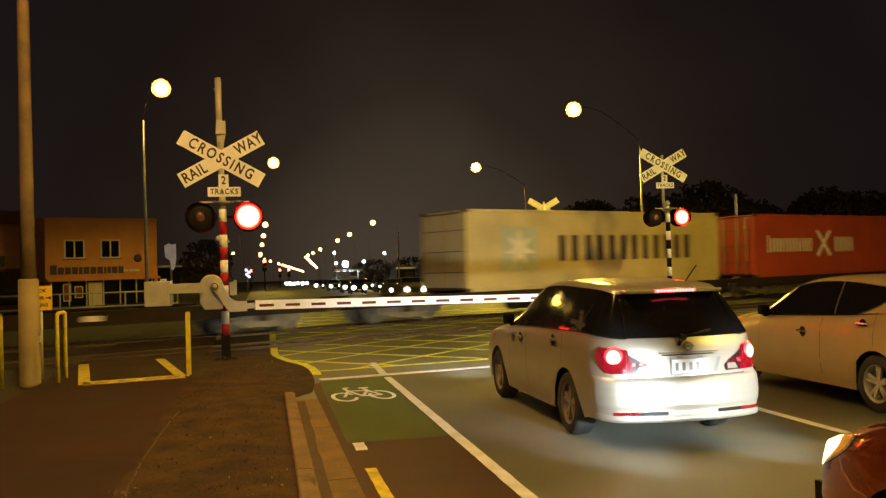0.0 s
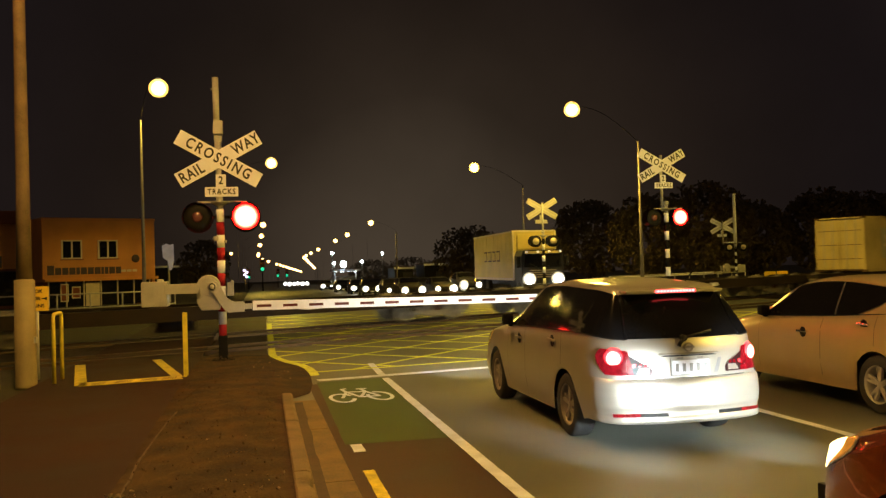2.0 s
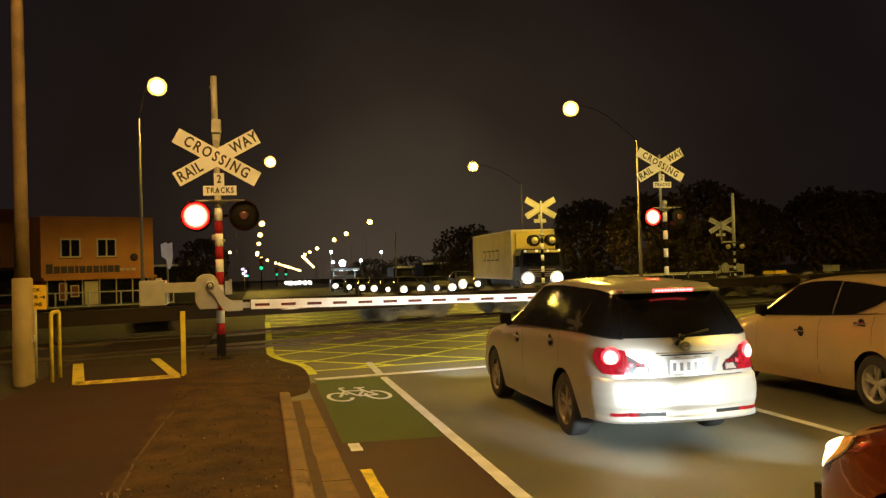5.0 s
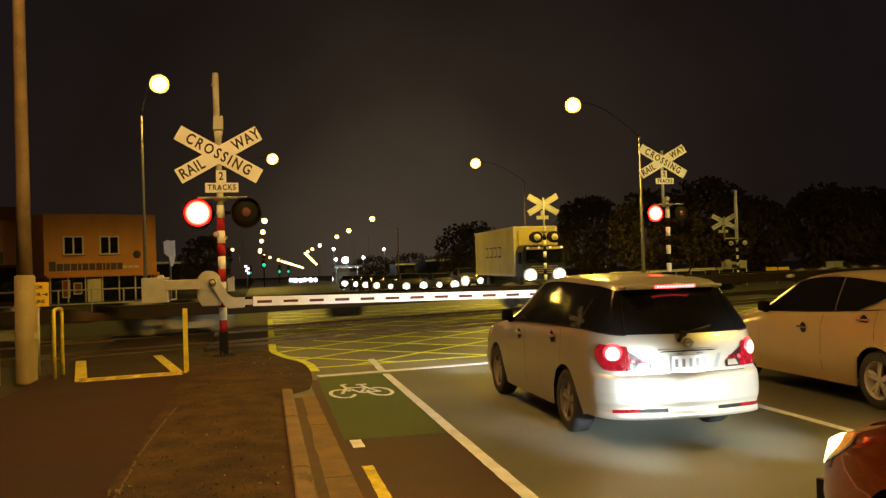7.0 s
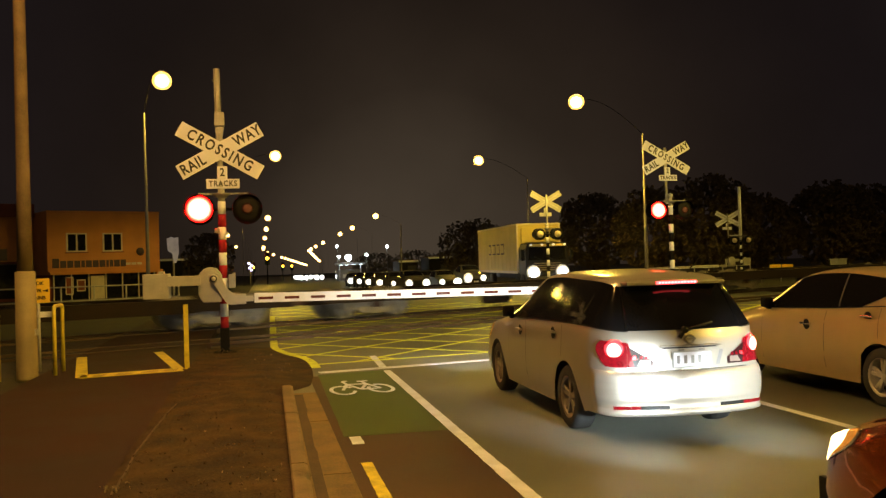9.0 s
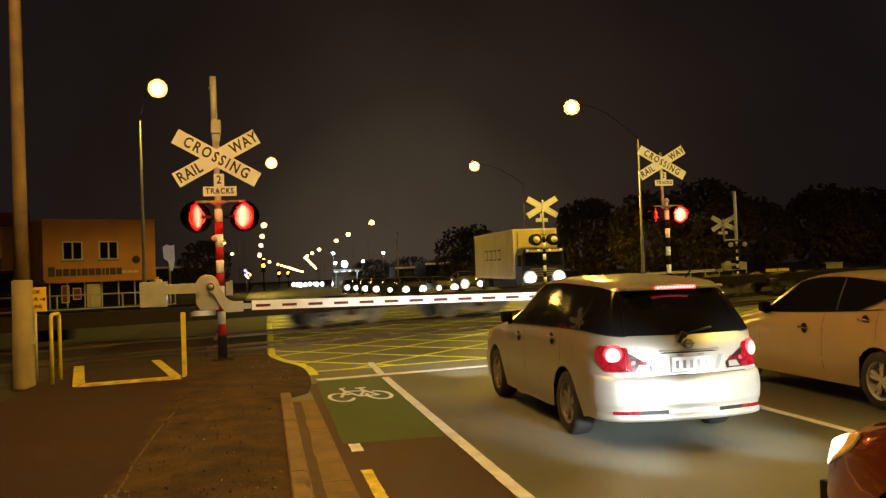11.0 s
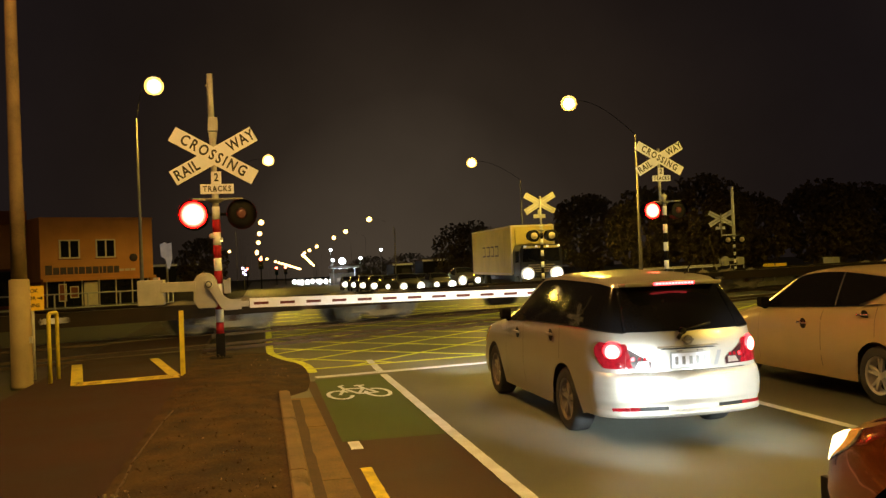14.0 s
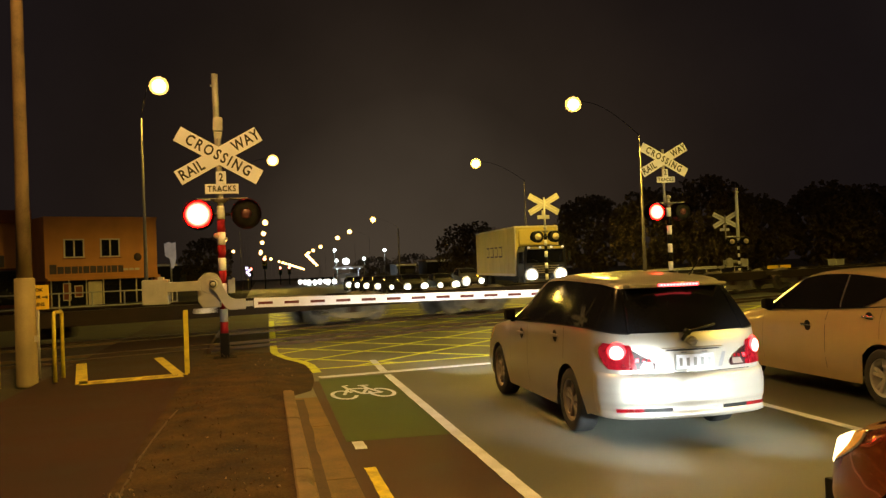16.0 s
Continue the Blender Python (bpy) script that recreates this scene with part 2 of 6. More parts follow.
    "letter_dark": mat("letter_dark", (0.05, 0.03, 0.03), 0.6, var=0.2, bump=0.05),
    "frame_pale": mat("frame_pale", (0.62, 0.55, 0.42), 0.6, var=0.1, bump=0.05),
    "leaf": mat("leaf", (0.12, 0.082, 0.042), 0.8, var=0.3, scale=1.2, fine=12, bump=0.2, col2=(0.13, 0.10, 0.045)),
    "bark": mat("bark", (0.09, 0.065, 0.045), 0.9, var=0.4, scale=4, fine=30, bump=0.6, depth=0.02),
}


# ---- mesh tools ----
def add_box(bm, c, s, rot=None, bev=0.0):
    r = bmesh.ops.create_cube(bm, size=1.0)
    vs = r["verts"]
    for v in vs:
        v.co = Vector((v.co.x * s[0], v.co.y * s[1], v.co.z * s[2]))
    if bev:
        es = list({e for v in vs for e in v.link_edges})
        r2 = bmesh.ops.bevel(bm, geom=es, offset=bev, segments=2, affect="EDGES", profile=0.7)
        vs = list({v for f in r2["faces"] for v in f.verts} | {v for v in vs if v.is_valid})
    m = Matrix.Translation(c) @ (rot.to_4x4() if rot else Matrix())
    for v in vs:
        v.co = m @ v.co
    return bm


def box(c, s, rot=None, bev=0.0):
    return add_box(bmesh.new(), c, s, rot, bev)


def add_tube(bm, a, b, r0, r1=None, seg=14, caps=True):
    """A straight round bar from a to b."""
    a, b = Vector(a), Vector(b)
    r1 = r0 if r1 is None else r1
    q = (b - a).to_track_quat("Z", "Y")
    rings = []
    for p, r in ((a, r0), (b, r1)):
        rings.append([bm.verts.new(p + q @ Vector((r * math.cos(t), r * math.sin(t), 0))) for t in [2 * math.pi * i / seg for i in range(seg)]])
    for i in range(seg):
        j = (i + 1) % seg
        bm.faces.new((rings[0][i], rings[0][j], rings[1][j], rings[1][i])).smooth = True
    if caps:
        bm.faces.new(rings[0][::-1])
        bm.faces.new(rings[1])
    return bm


def tube(a, b, r0, r1=None, seg=14):
    return add_tube(bmesh.new(), a, b, r0, r1, seg)


def bent(points, r, seg=10):
    """A round bar along a line of points."""
    bm = bmesh.new()
    pts = [Vector(p) for p in points]
    rings, ref = [], Vector((0.31, 0.2, 0.93)).normalized()
    for i, p in enumerate(pts):
        d = (pts[min(i + 1, len(pts) - 1)] - pts[max(i - 1, 0)]).normalized()
        u = d.cross(ref).normalized()
        w = d.cross(u)
        rings.append([bm.verts.new(p + r * (u * math.cos(t) + w * math.sin(t))) for t in [2 * math.pi * k / seg for k in range(seg)]])
    for a, b in zip(rings, rings[1:]):
        for k in range(seg):
            bm.faces.new((a[k], a[(k + 1) % seg], b[(k + 1) % seg], b[k])).smooth = True
    bm.faces.new(rings[0][::-1])
    bm.faces.new(rings[-1])
    return bm


def lathe(profile, seg=24, axis="Z", c=(0, 0, 0)):
    """Turn a line of (radius, height) about an axis through c."""
    bm = bmesh.new()
    rings = []
    for r, h in profile:
        ring = []
        for k in range(seg):
            t = 2 * math.pi * k / seg
            x, y, z = r * math.cos(t), r * math.sin(t), h
            if axis == "Y":
                x, y, z = x, h, y
            elif axis == "X":
                x, y, z = h, x, y
            ring.append(bm.verts.new(Vector((x, y, z)) + Vector(c)))
        rings.append(ring)
    for a, b in zip(rings, rings[1:]):
        for k in range(seg):
            bm.faces.new((a[k], a[(k + 1) % seg], b[(k + 1) % seg], b[k])).smooth = True
    closed = abs(profile[0][0] - profile[-1][0]) < 1e-6 and abs(profile[0][1] - profile[-1][1]) < 1e-6
    for ring in () if closed else (rings[0], rings[-1]):
        if (ring[0].co - ring[seg // 2].co).length > 0.002:
            bm.faces.new(ring)
    bmesh.ops.recalc_face_normals(bm, faces=bm.faces)
    return bm


def plate(outline, z0, z1):
    """A flat plate with an outline in x, y, between two heights."""
    bm = bmesh.new()
    low = [bm.verts.new((x, y, z0)) for x, y in outline]
    top = [bm.verts.new((x, y, z1)) for x, y in outline]
    bm.faces.new(low[::-1])
    bm.faces.new(top)
    for i in range(len(outline)):
        j = (i + 1) % len(outline)
        bm.faces.new((low[i], low[j], top[j], top[i]))
    bmesh.ops.recalc_face_normals(bm, faces=bm.faces)
    return bm


def moved(bm, m):
    bm.transform(m)
    return bm


def joined(*bms):
    """One bmesh out of several."""
    out = bmesh.new()
    for b in bms:
        me = bpy.data.meshes.new("tmp")
        b.to_mesh(me)
        b.free()
        out.from_mesh(me)
        bpy.data.meshes.remove(me)
    return out


def part(name, bm, material, parent=None, label=""):
    """One mesh object out of a bmesh, under a thing or a part."""
    me = bpy.data.meshes.new(name)
    bm.to_mesh(me)
    bm.free()
    for mm in (material if isinstance(material, (list, tuple)) else [material]):
        me.materials.append(mm)
    ob = new(name, me)
    ob.parent = parent
    return tagged(ob, label) if label else ob


def thing(name, m, label, category, group="", kind=""):
    ob = new(name)
    ob.matrix_world = m
    return tagged(ob, label, category, group, kind)


def solid(name, bm, material, label, category, group="", kind="", m=None):
    ob = part(name, bm, material)
    if m is not None:
        ob.matrix_world = m
    return tagged(ob, label, category, group, kind)


def letters(text, size, deep=0.004, spacing=1.0):
    """A mesh of built-in letters, centred, standing in the x, z plane and facing -y."""
    cu = bpy.data.curves.new("letters", "FONT")
    cu.body, cu.size, cu.extrude, cu.align_x, cu.align_y = text, size, deep, "CENTER", "CENTER"
    cu.space_character = spacing
    cu.offset = size * 0.022
    cu.resolution_u = 3
    ob = new("letters", cu)
    dg = bpy.context.evaluated_depsgraph_get()
    me = bpy.data.meshes.new_from_object(ob.evaluated_get(dg))
    bm = bmesh.new()
    bm.from_mesh(me)
    bpy.data.objects.remove(ob)
    bpy.data.curves.remove(cu)
    bpy.data.meshes.remove(me)
    bm.transform(Matrix.Rotation(radians(90), 4, "X"))
    return bm


def rise(y):
    """The height of the road along its length: level up to the tracks, then gently falling."""
    return 0.0 if y < 36 else (-0.02 * (y - 36) if y < 66 else -0.6 - 0.0105 * (y - 66))


def sheet(x0, x1, ys, dz=0.0, nx=1, skirt=0.0, fx0=None, fx1=None):
    """A strip of ground that follows the road's height."""
    bm = bmesh.new()
    rows = []
    for y in ys:
        a, b = (fx0(y) if fx0 else x0), (fx1(y) if fx1 else x1)
        rows.append([bm.verts.new((a + (b - a) * i / nx, y, rise(y) + dz)) for i in range(nx + 1)])
    for a, b in zip(rows, rows[1:]):
        for i in range(nx):
            bm.faces.new((a[i], a[i + 1], b[i + 1], b[i]))
    if skirt:
        r = bmesh.ops.extrude_face_region(bm, geom=list(bm.faces), use_keep_orig=True)
        for v in r["geom"]:
            if isinstance(v, bmesh.types.BMVert):
                v.co.z -= skirt
        bmesh.ops.recalc_face_normals(bm, faces=bm.faces)
    return bm

# ---- setting ----
TRACK = pose(5.837, 27.046, 0, 0, 0, 22.9)      # along the train's way, y away from the viewer
YS = [-60, -30, -15, 0, 8, 14, 20, 26, 32, 36, 42, 50, 58, 66, 90, 130, 200, 320, 600, 1500, 4000]
solid("ground", sheet(-2500, 2500, YS, -0.06), M["grass"], "dark rough grass and soil of the roadside at night", "ground", kind="structure")
solid("road", sheet(-0.95, 20.5, YS[:-2], 0.0, 4, skirt=0.05), M["lane_asphalt"], "worn grey asphalt road at a level crossing", "road", kind="structure")
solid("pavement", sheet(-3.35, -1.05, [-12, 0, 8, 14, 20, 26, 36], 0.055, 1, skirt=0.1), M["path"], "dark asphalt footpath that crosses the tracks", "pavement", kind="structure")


def kerb_x(y):
    """The back edge of the kerb, which runs slightly askew of the road."""
    return 0.195 + 0.0109 * max(0.0, y)


def strip(a, b, w):
    a, b = Vector(a), Vector(b)
    n = Vector((-(b - a).y, (b - a).x)).normalized() * w / 2
    return [tuple(a + n), tuple(a - n), tuple(b - n), tuple(b + n)]


def worn(outline, step=0.10, rough=0.007):
    """The outline of a coat of paint with slightly ragged edges."""
    out = []
    for a, b in zip(outline, outline[1:] + outline[:1]):
        a, b = Vector(a), Vector(b)
        n = max(1, int((b - a).length / step))
        for k in range(n):
            p = a.lerp(b, k / n)
            q = Vector((p.x * 9.0, p.y * 9.0, 0.3))
            out.append((p.x + rough * noise.noise(q), p.y + 1.6 * rough * noise.noise(q + Vector((7, 3, 0)))))
    return out


def verge():
    """Bare trodden soil between the footpath and the kerb, with an uneven surface."""
    bm = bmesh.new()
    nx, ny = 36, 260
    grid = []
    for j in range(ny + 1):
        y = -6 + 24.2 * j / ny
        edge = kerb_x(y) + 0.015 if y < 11.62 else float(np.interp(y, (11.62, 12.2, 13.2, 14.3, 15.4, 16.0, 16.6, 17.5, 18.3), (0.34, 0.72, 0.82, 0.86, 0.84, 0.70, 0.50, 0.33, 0.24)))
        row = []
        for i in range(nx + 1):
            u = i / nx
            x = -1.08 + (edge + 1.08) * u
            z = (0.085 if y < 14 else max(0.05, 0.085 - 0.012 * (y - 14))) + 0.022 * noise.noise((x * 1.3, y * 0.5, 0.4)) * math.sin(math.pi * u) + 0.013 * noise.noise((x * 5, y * 3, 2)) + 0.012 * noise.noise((x * 13, y * 13, 5)) + 0.03 * math.sin(math.pi * u) * max(0.0, min(1.0, (15 - y) / 2))
            fall = max(0.0, min(1.0, (u - 0.55) / 0.45)) if y > 11.62 else 0.0
            if x > 0.36 and y > 11.62:
                fall = max(fall, 1 - min(1.0, (y - 11.62) / 0.7))
            z += (0.010 - z) * fall * fall * (3 - 2 * fall)
            if u > 0.98 and y <= 11.62:
                z = 0.085
            row.append(bm.verts.new((x, y, z)))
        grid.append(row)
    for a, b in zip(grid, grid[1:]):
        for i in range(nx):
            bm.faces.new((a[i], a[i + 1], b[i + 1], b[i])).smooth = True
    return bm


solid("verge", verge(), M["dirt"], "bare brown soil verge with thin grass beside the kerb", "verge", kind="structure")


def litter():
    """Small stones, clods and dry leaves over the soil of the verge."""
    rnd = random.Random(5)
    stones, blades = bmesh.new(), bmesh.new()
    for k in range(1500):
        x, y = rnd.uniform(-1.0, 0.2), 3.0 + 14.5 * rnd.random() ** 0.9
        if y > 13.4:
            x = rnd.uniform(-1.0, 0.45 - 0.13 * (y - 13.6))
        s = rnd.choice((0.005, 0.007, 0.010, 0.010, 0.016))
        q = Euler((rnd.uniform(0, 6), rnd.uniform(0, 6), rnd.uniform(0, 6))).to_matrix()
        p = Vector((x, y, 0.118 + 0.3 * s))
        v = [stones.verts.new(p + q @ Vector(o) * s) for o in ((1, 0, 0.1), (-0.9, 0.2, 0), (0, 0.9, 0), (0.1, -0.9, 0), (0.1, 0, 0.6), (0, 0.1, -0.6))]
        for f in ((0, 2, 4), (2, 1, 4), (1, 3, 4), (3, 0, 4), (2, 0, 5), (1, 2, 5), (3, 1, 5), (0, 3, 5)):
            stones.faces.new([v[i] for i in f])
    for k in range(1800):
        x, y = rnd.uniform(-1.05, 0.22), 3.0 + 15.0 * rnd.random()
        if noise.noise((x * 1.6, y * 0.8, 7.0)) < 0.02:
            continue
        a, h, l = rnd.uniform(0, 6.28), rnd.uniform(0.008, 0.028), rnd.uniform(0.01, 0.04)
        d = Vector((math.cos(a), math.sin(a), 0))
        w = Vector((-d.y, d.x, 0)) * 0.004
        p = Vector((x, y, 0.09))
        blades.faces.new([blades.verts.new(o) for o in (p - w, p + w, p + d * l + Vector((0, 0, h)))])
    chips = bmesh.new()
    for k in range(62):
        x, y = (rnd.gauss(0.30, 0.25), rnd.gauss(14.6, 0.8)) if k < 22 else (rnd.gauss(-0.15, 0.3), rnd.gauss(7.4, 0.7)) if k < 48 else (rnd.gauss(-0.98, 0.10), rnd.gauss(6.75, 0.10))
        if x > kerb_x(y) - 0.03 and y < 12 or x < -1.12:
            continue
        s = rnd.uniform(0.006, 0.022) if k < 48 else rnd.uniform(0.008, 0.026)
        q = Euler((rnd.uniform(0, 6), rnd.uniform(0, 6), rnd.uniform(0, 6))).to_matrix()
        p = Vector((x, y, (0.100 if y < 12 else 0.085) + 0.5 * s))
        v = [chips.verts.new(p + q @ Vector(o) * s) for o in ((1, 0.2, 0.1), (-0.9, 0.3, 0), (0.2, 0.8, 0.1), (-0.1, -0.8, 0), (0.1, 0, 0.5), (0, 0.1, -0.5))]
        for f in ((0, 2, 4), (2, 1, 4), (1, 3, 4), (3, 0, 4), (2, 0, 5), (1, 2, 5), (3, 1, 5), (0, 3, 5)):
            chips.faces.new([v[i] for i in f])
    solid("rubble", chips, M["rubble"], "pale chips of broken concrete and paper scraps on the soil", "rubble", kind="stuff")
    solid("gravel", stones, M["gravel"], "small stones scattered over the soil verge", "gravel", kind="stuff")
    solid("grass", blades, M["grass"], "thin patches of short grass on the verge", "grass", kind="stuff")


litter()
EDGE = ((4.0, -1.0), (7.24, -0.985), (7.86, -1.01), (8.87, -0.985), (9.98, -0.955), (10.9, -0.90))
for y0, y1 in ((6.6, 7.3), (7.32, 7.95), (7.97, 8.9), (8.92, 9.4), (9.43, 10.0), (10.05, 10.7)):
    ends = [(float(np.interp(y, [a for a, _ in EDGE], [b for _, b in EDGE])), y) for y in (y0, y1)]
    bm = plate(worn(strip(*ends, 0.016), 0.06, 0.006), 0.05, 0.104 + 0.006 * noise.noise((y0, 0, 2)))
    solid("path_edging", bm, M["gravel"], "thin pale concrete edging of the footpath", "edging", "path edgings", "structure")


def kerb():
    """Concrete kerb stones with a sloping road face, cast in lengths."""
    y, k = -4.9, 0
    while y < 11.5:
        n = min(2.39, 11.62 - y)
        bm = bmesh.new()
        prof = [(0.25, -0.04), (0.25, 0.108), (0.262, 0.118), (0.355, 0.116), (0.385, 0.10), (0.40, 0.0), (0.40, -0.04)]
        ends = []
        cuts = max(2, int(n / 0.09))
        for c in range(cuts + 1):
            yy = y + 0.006 + (n - 0.012) * c / cuts
            chip = max(0.0, noise.noise((yy * 2.3, 5.0, 1.0)) - 0.15) * 0.05
            ends.append([bm.verts.new((px + kerb_x(yy) - 0.25 + 0.007 * noise.noise((yy * 5, i, 2.0)) - (chip if i in (3, 4) else 0.0), yy, pz + (0.005 * noise.noise((yy * 4, i, 6.0)) - (0.6 * chip if i in (3, 4) else 0.0) if pz > 0.05 else 0.0))) for i, (px, pz) in enumerate(prof)])
        for e0, e1 in zip(ends, ends[1:]):
            for i in range(len(prof)):
                j = (i + 1) % len(prof)
                bm.faces.new((e0[i], e0[j], e1[j], e1[i]))
        bm.faces.new(ends[0])
        bm.faces.new(ends[-1][::-1])
        bmesh.ops.recalc_face_normals(bm, faces=bm.faces)
        solid("kerb", bm, M["concrete"], "pale worn concrete kerb stone", "kerb", "kerb stones", "structure")
        g = box((0.575, y + n / 2, -0.02), (0.36, n - 0.012, 0.05), bev=0.006)
        solid("gutter", g, M["gutter"], "worn concrete gutter slab below the kerb", "gutter", "gutter slabs", "structure")
        y += 2.4


kerb()


def marking(name, outline, material, label, z=0.004):
    if name.endswith(("line", "dash", "mark", "patch")):
        outline = worn(outline)
    return solid(name, plate(outline, z - 0.003, z), material, label, "road marking", kind="structure")


marking("crossing_footway", [(-0.94, 17.6), (0.26, 17.6), (0.24, 19.5), (0.36, 29.5), (0.50, 36.0), (-0.94, 36.0)], M["crossing_dark"], "dark worn asphalt beside the keep-clear box", 0.0025)
marking("cycle_lane", [(0.757, -6), (1.808, -6), (1.95, 13.5), (0.757, 13.2)], M["lane_dark"], "older dark brown asphalt of the cycle lane", 0.0025)
rim = [(kerb_x(y) + 0.255 + 0.05 * noise.noise((0, y * 0.9, 4.0)) + 0.02 * noise.noise((0, y * 4.0, 1.0)), y) for y in [-4.8 + 0.25 * k for k in range(66)]]
marking("gutter_dirt", [(kerb_x(-4.8) + 0.152, -4.8)] + rim + [(kerb_x(rim[-1][1]) + 0.152, rim[-1][1])], M["gutter_dirt"], "damp dirt along the kerb side of the gutter", 0.009)
marking("cycle_lane_patch", [(0.83, 8.56), (1.91, 8.55), (1.94, 13.55), (0.90, 13.40)], M["green"], "green painted cycle lane surface")
marking("edge_line", strip((1.808, -6), (1.957, 13.45), 0.112), M["white_line"], "white painted line beside the cycle lane", 0.008)
marking("edge_line", strip((1.965, 13.95), (2.015, 15.65), 0.115), M["white_line"], "worn end of the white lane line", 0.008)
marking("stop_line", strip((0.93, 13.60), (9.2, 14.94), 0.21), M["white_line"], "white stop line before the crossing", 0.012)
marking("lane_line", strip((5.45, -6), (5.45, 12.9), 0.11), M["white_line"], "white line between the traffic lanes", 0.008)
marking("yellow_dash", strip((0.912, 5.35), (0.908, 7.40), 0.092), M["yellow_line"], "yellow no-parking dash beside the gutter", 0.008)
marking("yellow_dash", strip((0.925, 2.4), (0.925, 4.4), 0.095), M["yellow_line"], "yellow no-parking dash beside the gutter", 0.008)
marking("small_mark", strip((0.93, 8.17), (0.93, 8.52), 0.11), M["white_line"], "small cream mark at the end of the cycle lane", 0.008)


def cycle_symbol():
    """A bicycle painted on the lane: two wheels, a frame, a saddle and bars."""
    bms = []

    def stroke(pts, w):
        for a, b in zip(pts, pts[1:]):
            bms.append(plate(strip(a, b, w), 0.006, 0.010))
    for cx, a0 in ((0.0, 0.5), (0.62, 2.6)):
        for k in range(14):
            t0, t1 = 2 * math.pi * k / 16 + a0, 2 * math.pi * (k + 0.92) / 16 + a0
            stroke([(cx + 0.185 * math.cos(t0), 0.30 * math.sin(t0)), (cx + 0.185 * math.cos(t1), 0.30 * math.sin(t1))], 0.062)
    stroke([(0.0, 0.0), (0.16, 0.42), (0.48, 0.38), (0.30, 0.0), (0.16, 0.42)], 0.055)
    stroke([(0.30, 0.0), (0.62, 0.0), (0.48, 0.38), (0.45, 0.62)], 0.055)
    stroke([(0.16, 0.42), (0.13, 0.66), (0.22, 0.70)], 0.055)
    stroke([(0.38, 0.62), (0.56, 0.62)], 0.06)
    return joined(*bms)


solid("cycle_symbol", cycle_symbol(), M["white_line"], "white bicycle symbol painted on the green lane", "road marking", kind="structure", m=pose(1.11, 11.60, 0.002, 0, 0, 3) @ Matrix.Diagonal((0.81, 1.25, 1, 1)))


def hatching():
    """Yellow diagonal box hatching over the crossing, clipped to its outline."""
    def low(x):
        return 14.62 + 0.15 * x

    def inside(x, y):
        return 0.42 < x < 15.5 and low(x) < y < 33.5 and (y > 17.8 or x > float(np.interp(y, (14.3, 15.4, 16.0, 16.6, 17.5, 18.3), (0.95, 0.92, 0.80, 0.60, 0.42, 0.34))))
    for sign in (1, -1):
        c = -40.0
        while c < 60:
            run = []
            for i in range(0, 700):
                x = 0.35 + i * 0.025
                y = c + sign * x
                if inside(x, y):
                    run.append((x, y))
            if len(run) > 12:
                marking("hatch_line", strip(run[0], run[-1], 0.10), M["box_yellow"], "yellow diagonal line of the keep-clear box", 0.004 if sign > 0 else 0.0065)
            c += 2.05
    marking("box_edge", strip((0.85, low(0.85)), (15.5, low(15.5)), 0.11), M["box_yellow"], "yellow edge line of the keep-clear box", 0.009)
    marking("box_edge", strip((0.45, 29.3), (0.33, 18.2), 0.15), M["box_yellow"], "yellow edge line of the keep-clear box", 0.009)
    pts = [(0.33, 18.35), (0.36, 17.8), (0.44, 17.3), (0.60, 16.6), (0.79, 16.0), (0.89, 15.4), (0.92, 14.9), (0.93, 14.3)]
    for a, b in zip(pts, pts[1:]):
        marking("box_edge", strip(a, (b[0] + (b[0] - a[0]) * 0.05, b[1] + (b[1] - a[1]) * 0.05), 0.15), M["box_yellow"], "yellow edge line curving round the verge", 0.011)


hatching()
for a, b, w in (((-2.66, 14.28), (-1.17, 14.58), 0.46), ((-2.60, 14.15), (-3.21, 17.45), 0.18), ((-1.22, 14.62), (-1.88, 17.8), 0.17)):
    marking("warning_strip", strip(a, b, w), M["yellow_line"], "yellow ribbed warning strip on the footpath", 0.066)
grooves = [strip((-2.62 + 1.44 * k / 40, 14.10 + 0.29 * k / 40), (-2.62 + 1.44 * k / 40, 14.42 + 0.29 * k / 40), 0.012) for k in range(41) if noise.noise((k * 0.21, 0, 9)) > -0.12]
solid("warning_groove", joined(*[plate(g, 0.0665, 0.0685) for g in grooves]), M["rust"], "worn grooves across the yellow warning strip", "road marking", kind="structure")


def track(offset):
    """Two steel rails set into the crossing."""
    for s in (-0.5335, 0.5335):
        bm = bmesh.new()
        add_box(bm, (0, offset + s, 0.045), (400, 0.07, 0.05))
        add_box(bm, (0, offset + s, -0.02), (400, 0.02, 0.11))
        add_box(bm, (0, offset + s, -0.075), (400, 0.13, 0.02))
        solid("rail", bm, M["rail_top"], "worn steel railway rail", "rail", "rails of the tracks", "structure", TRACK)


track(0.0)
track(-4.0)
for s0, s1 in ((-160, -9.6), (16.5, 160)):
    bm = bmesh.new()
    nx = 60
    prof = [(-6.6, -0.05), (-5.7, 0.015), (1.7, 0.015), (2.6, -0.05)]
    rows_ = [[bm.verts.new((s0 + (s1 - s0) * i / nx, py, pz + 0.012 * noise.noise((i * 1.7, py, 3)))) for py, pz in prof] for i in range(nx + 1)]
    for a, b in zip(rows_, rows_[1:]):
        for i in range(3):
            bm.faces.new((a[i], b[i], b[i + 1], a[i + 1]))
    bmesh.ops.recalc_face_normals(bm, faces=bm.faces)
    solid("track_bed", bm, M["ballast"], "dark stone ballast bed of the railway", "track bed", kind="structure", m=TRACK)


# ---- crossing signals ----
FLIP = []       # lenses that turn between their lit and dark faces: (object, right-hand or left-hand)


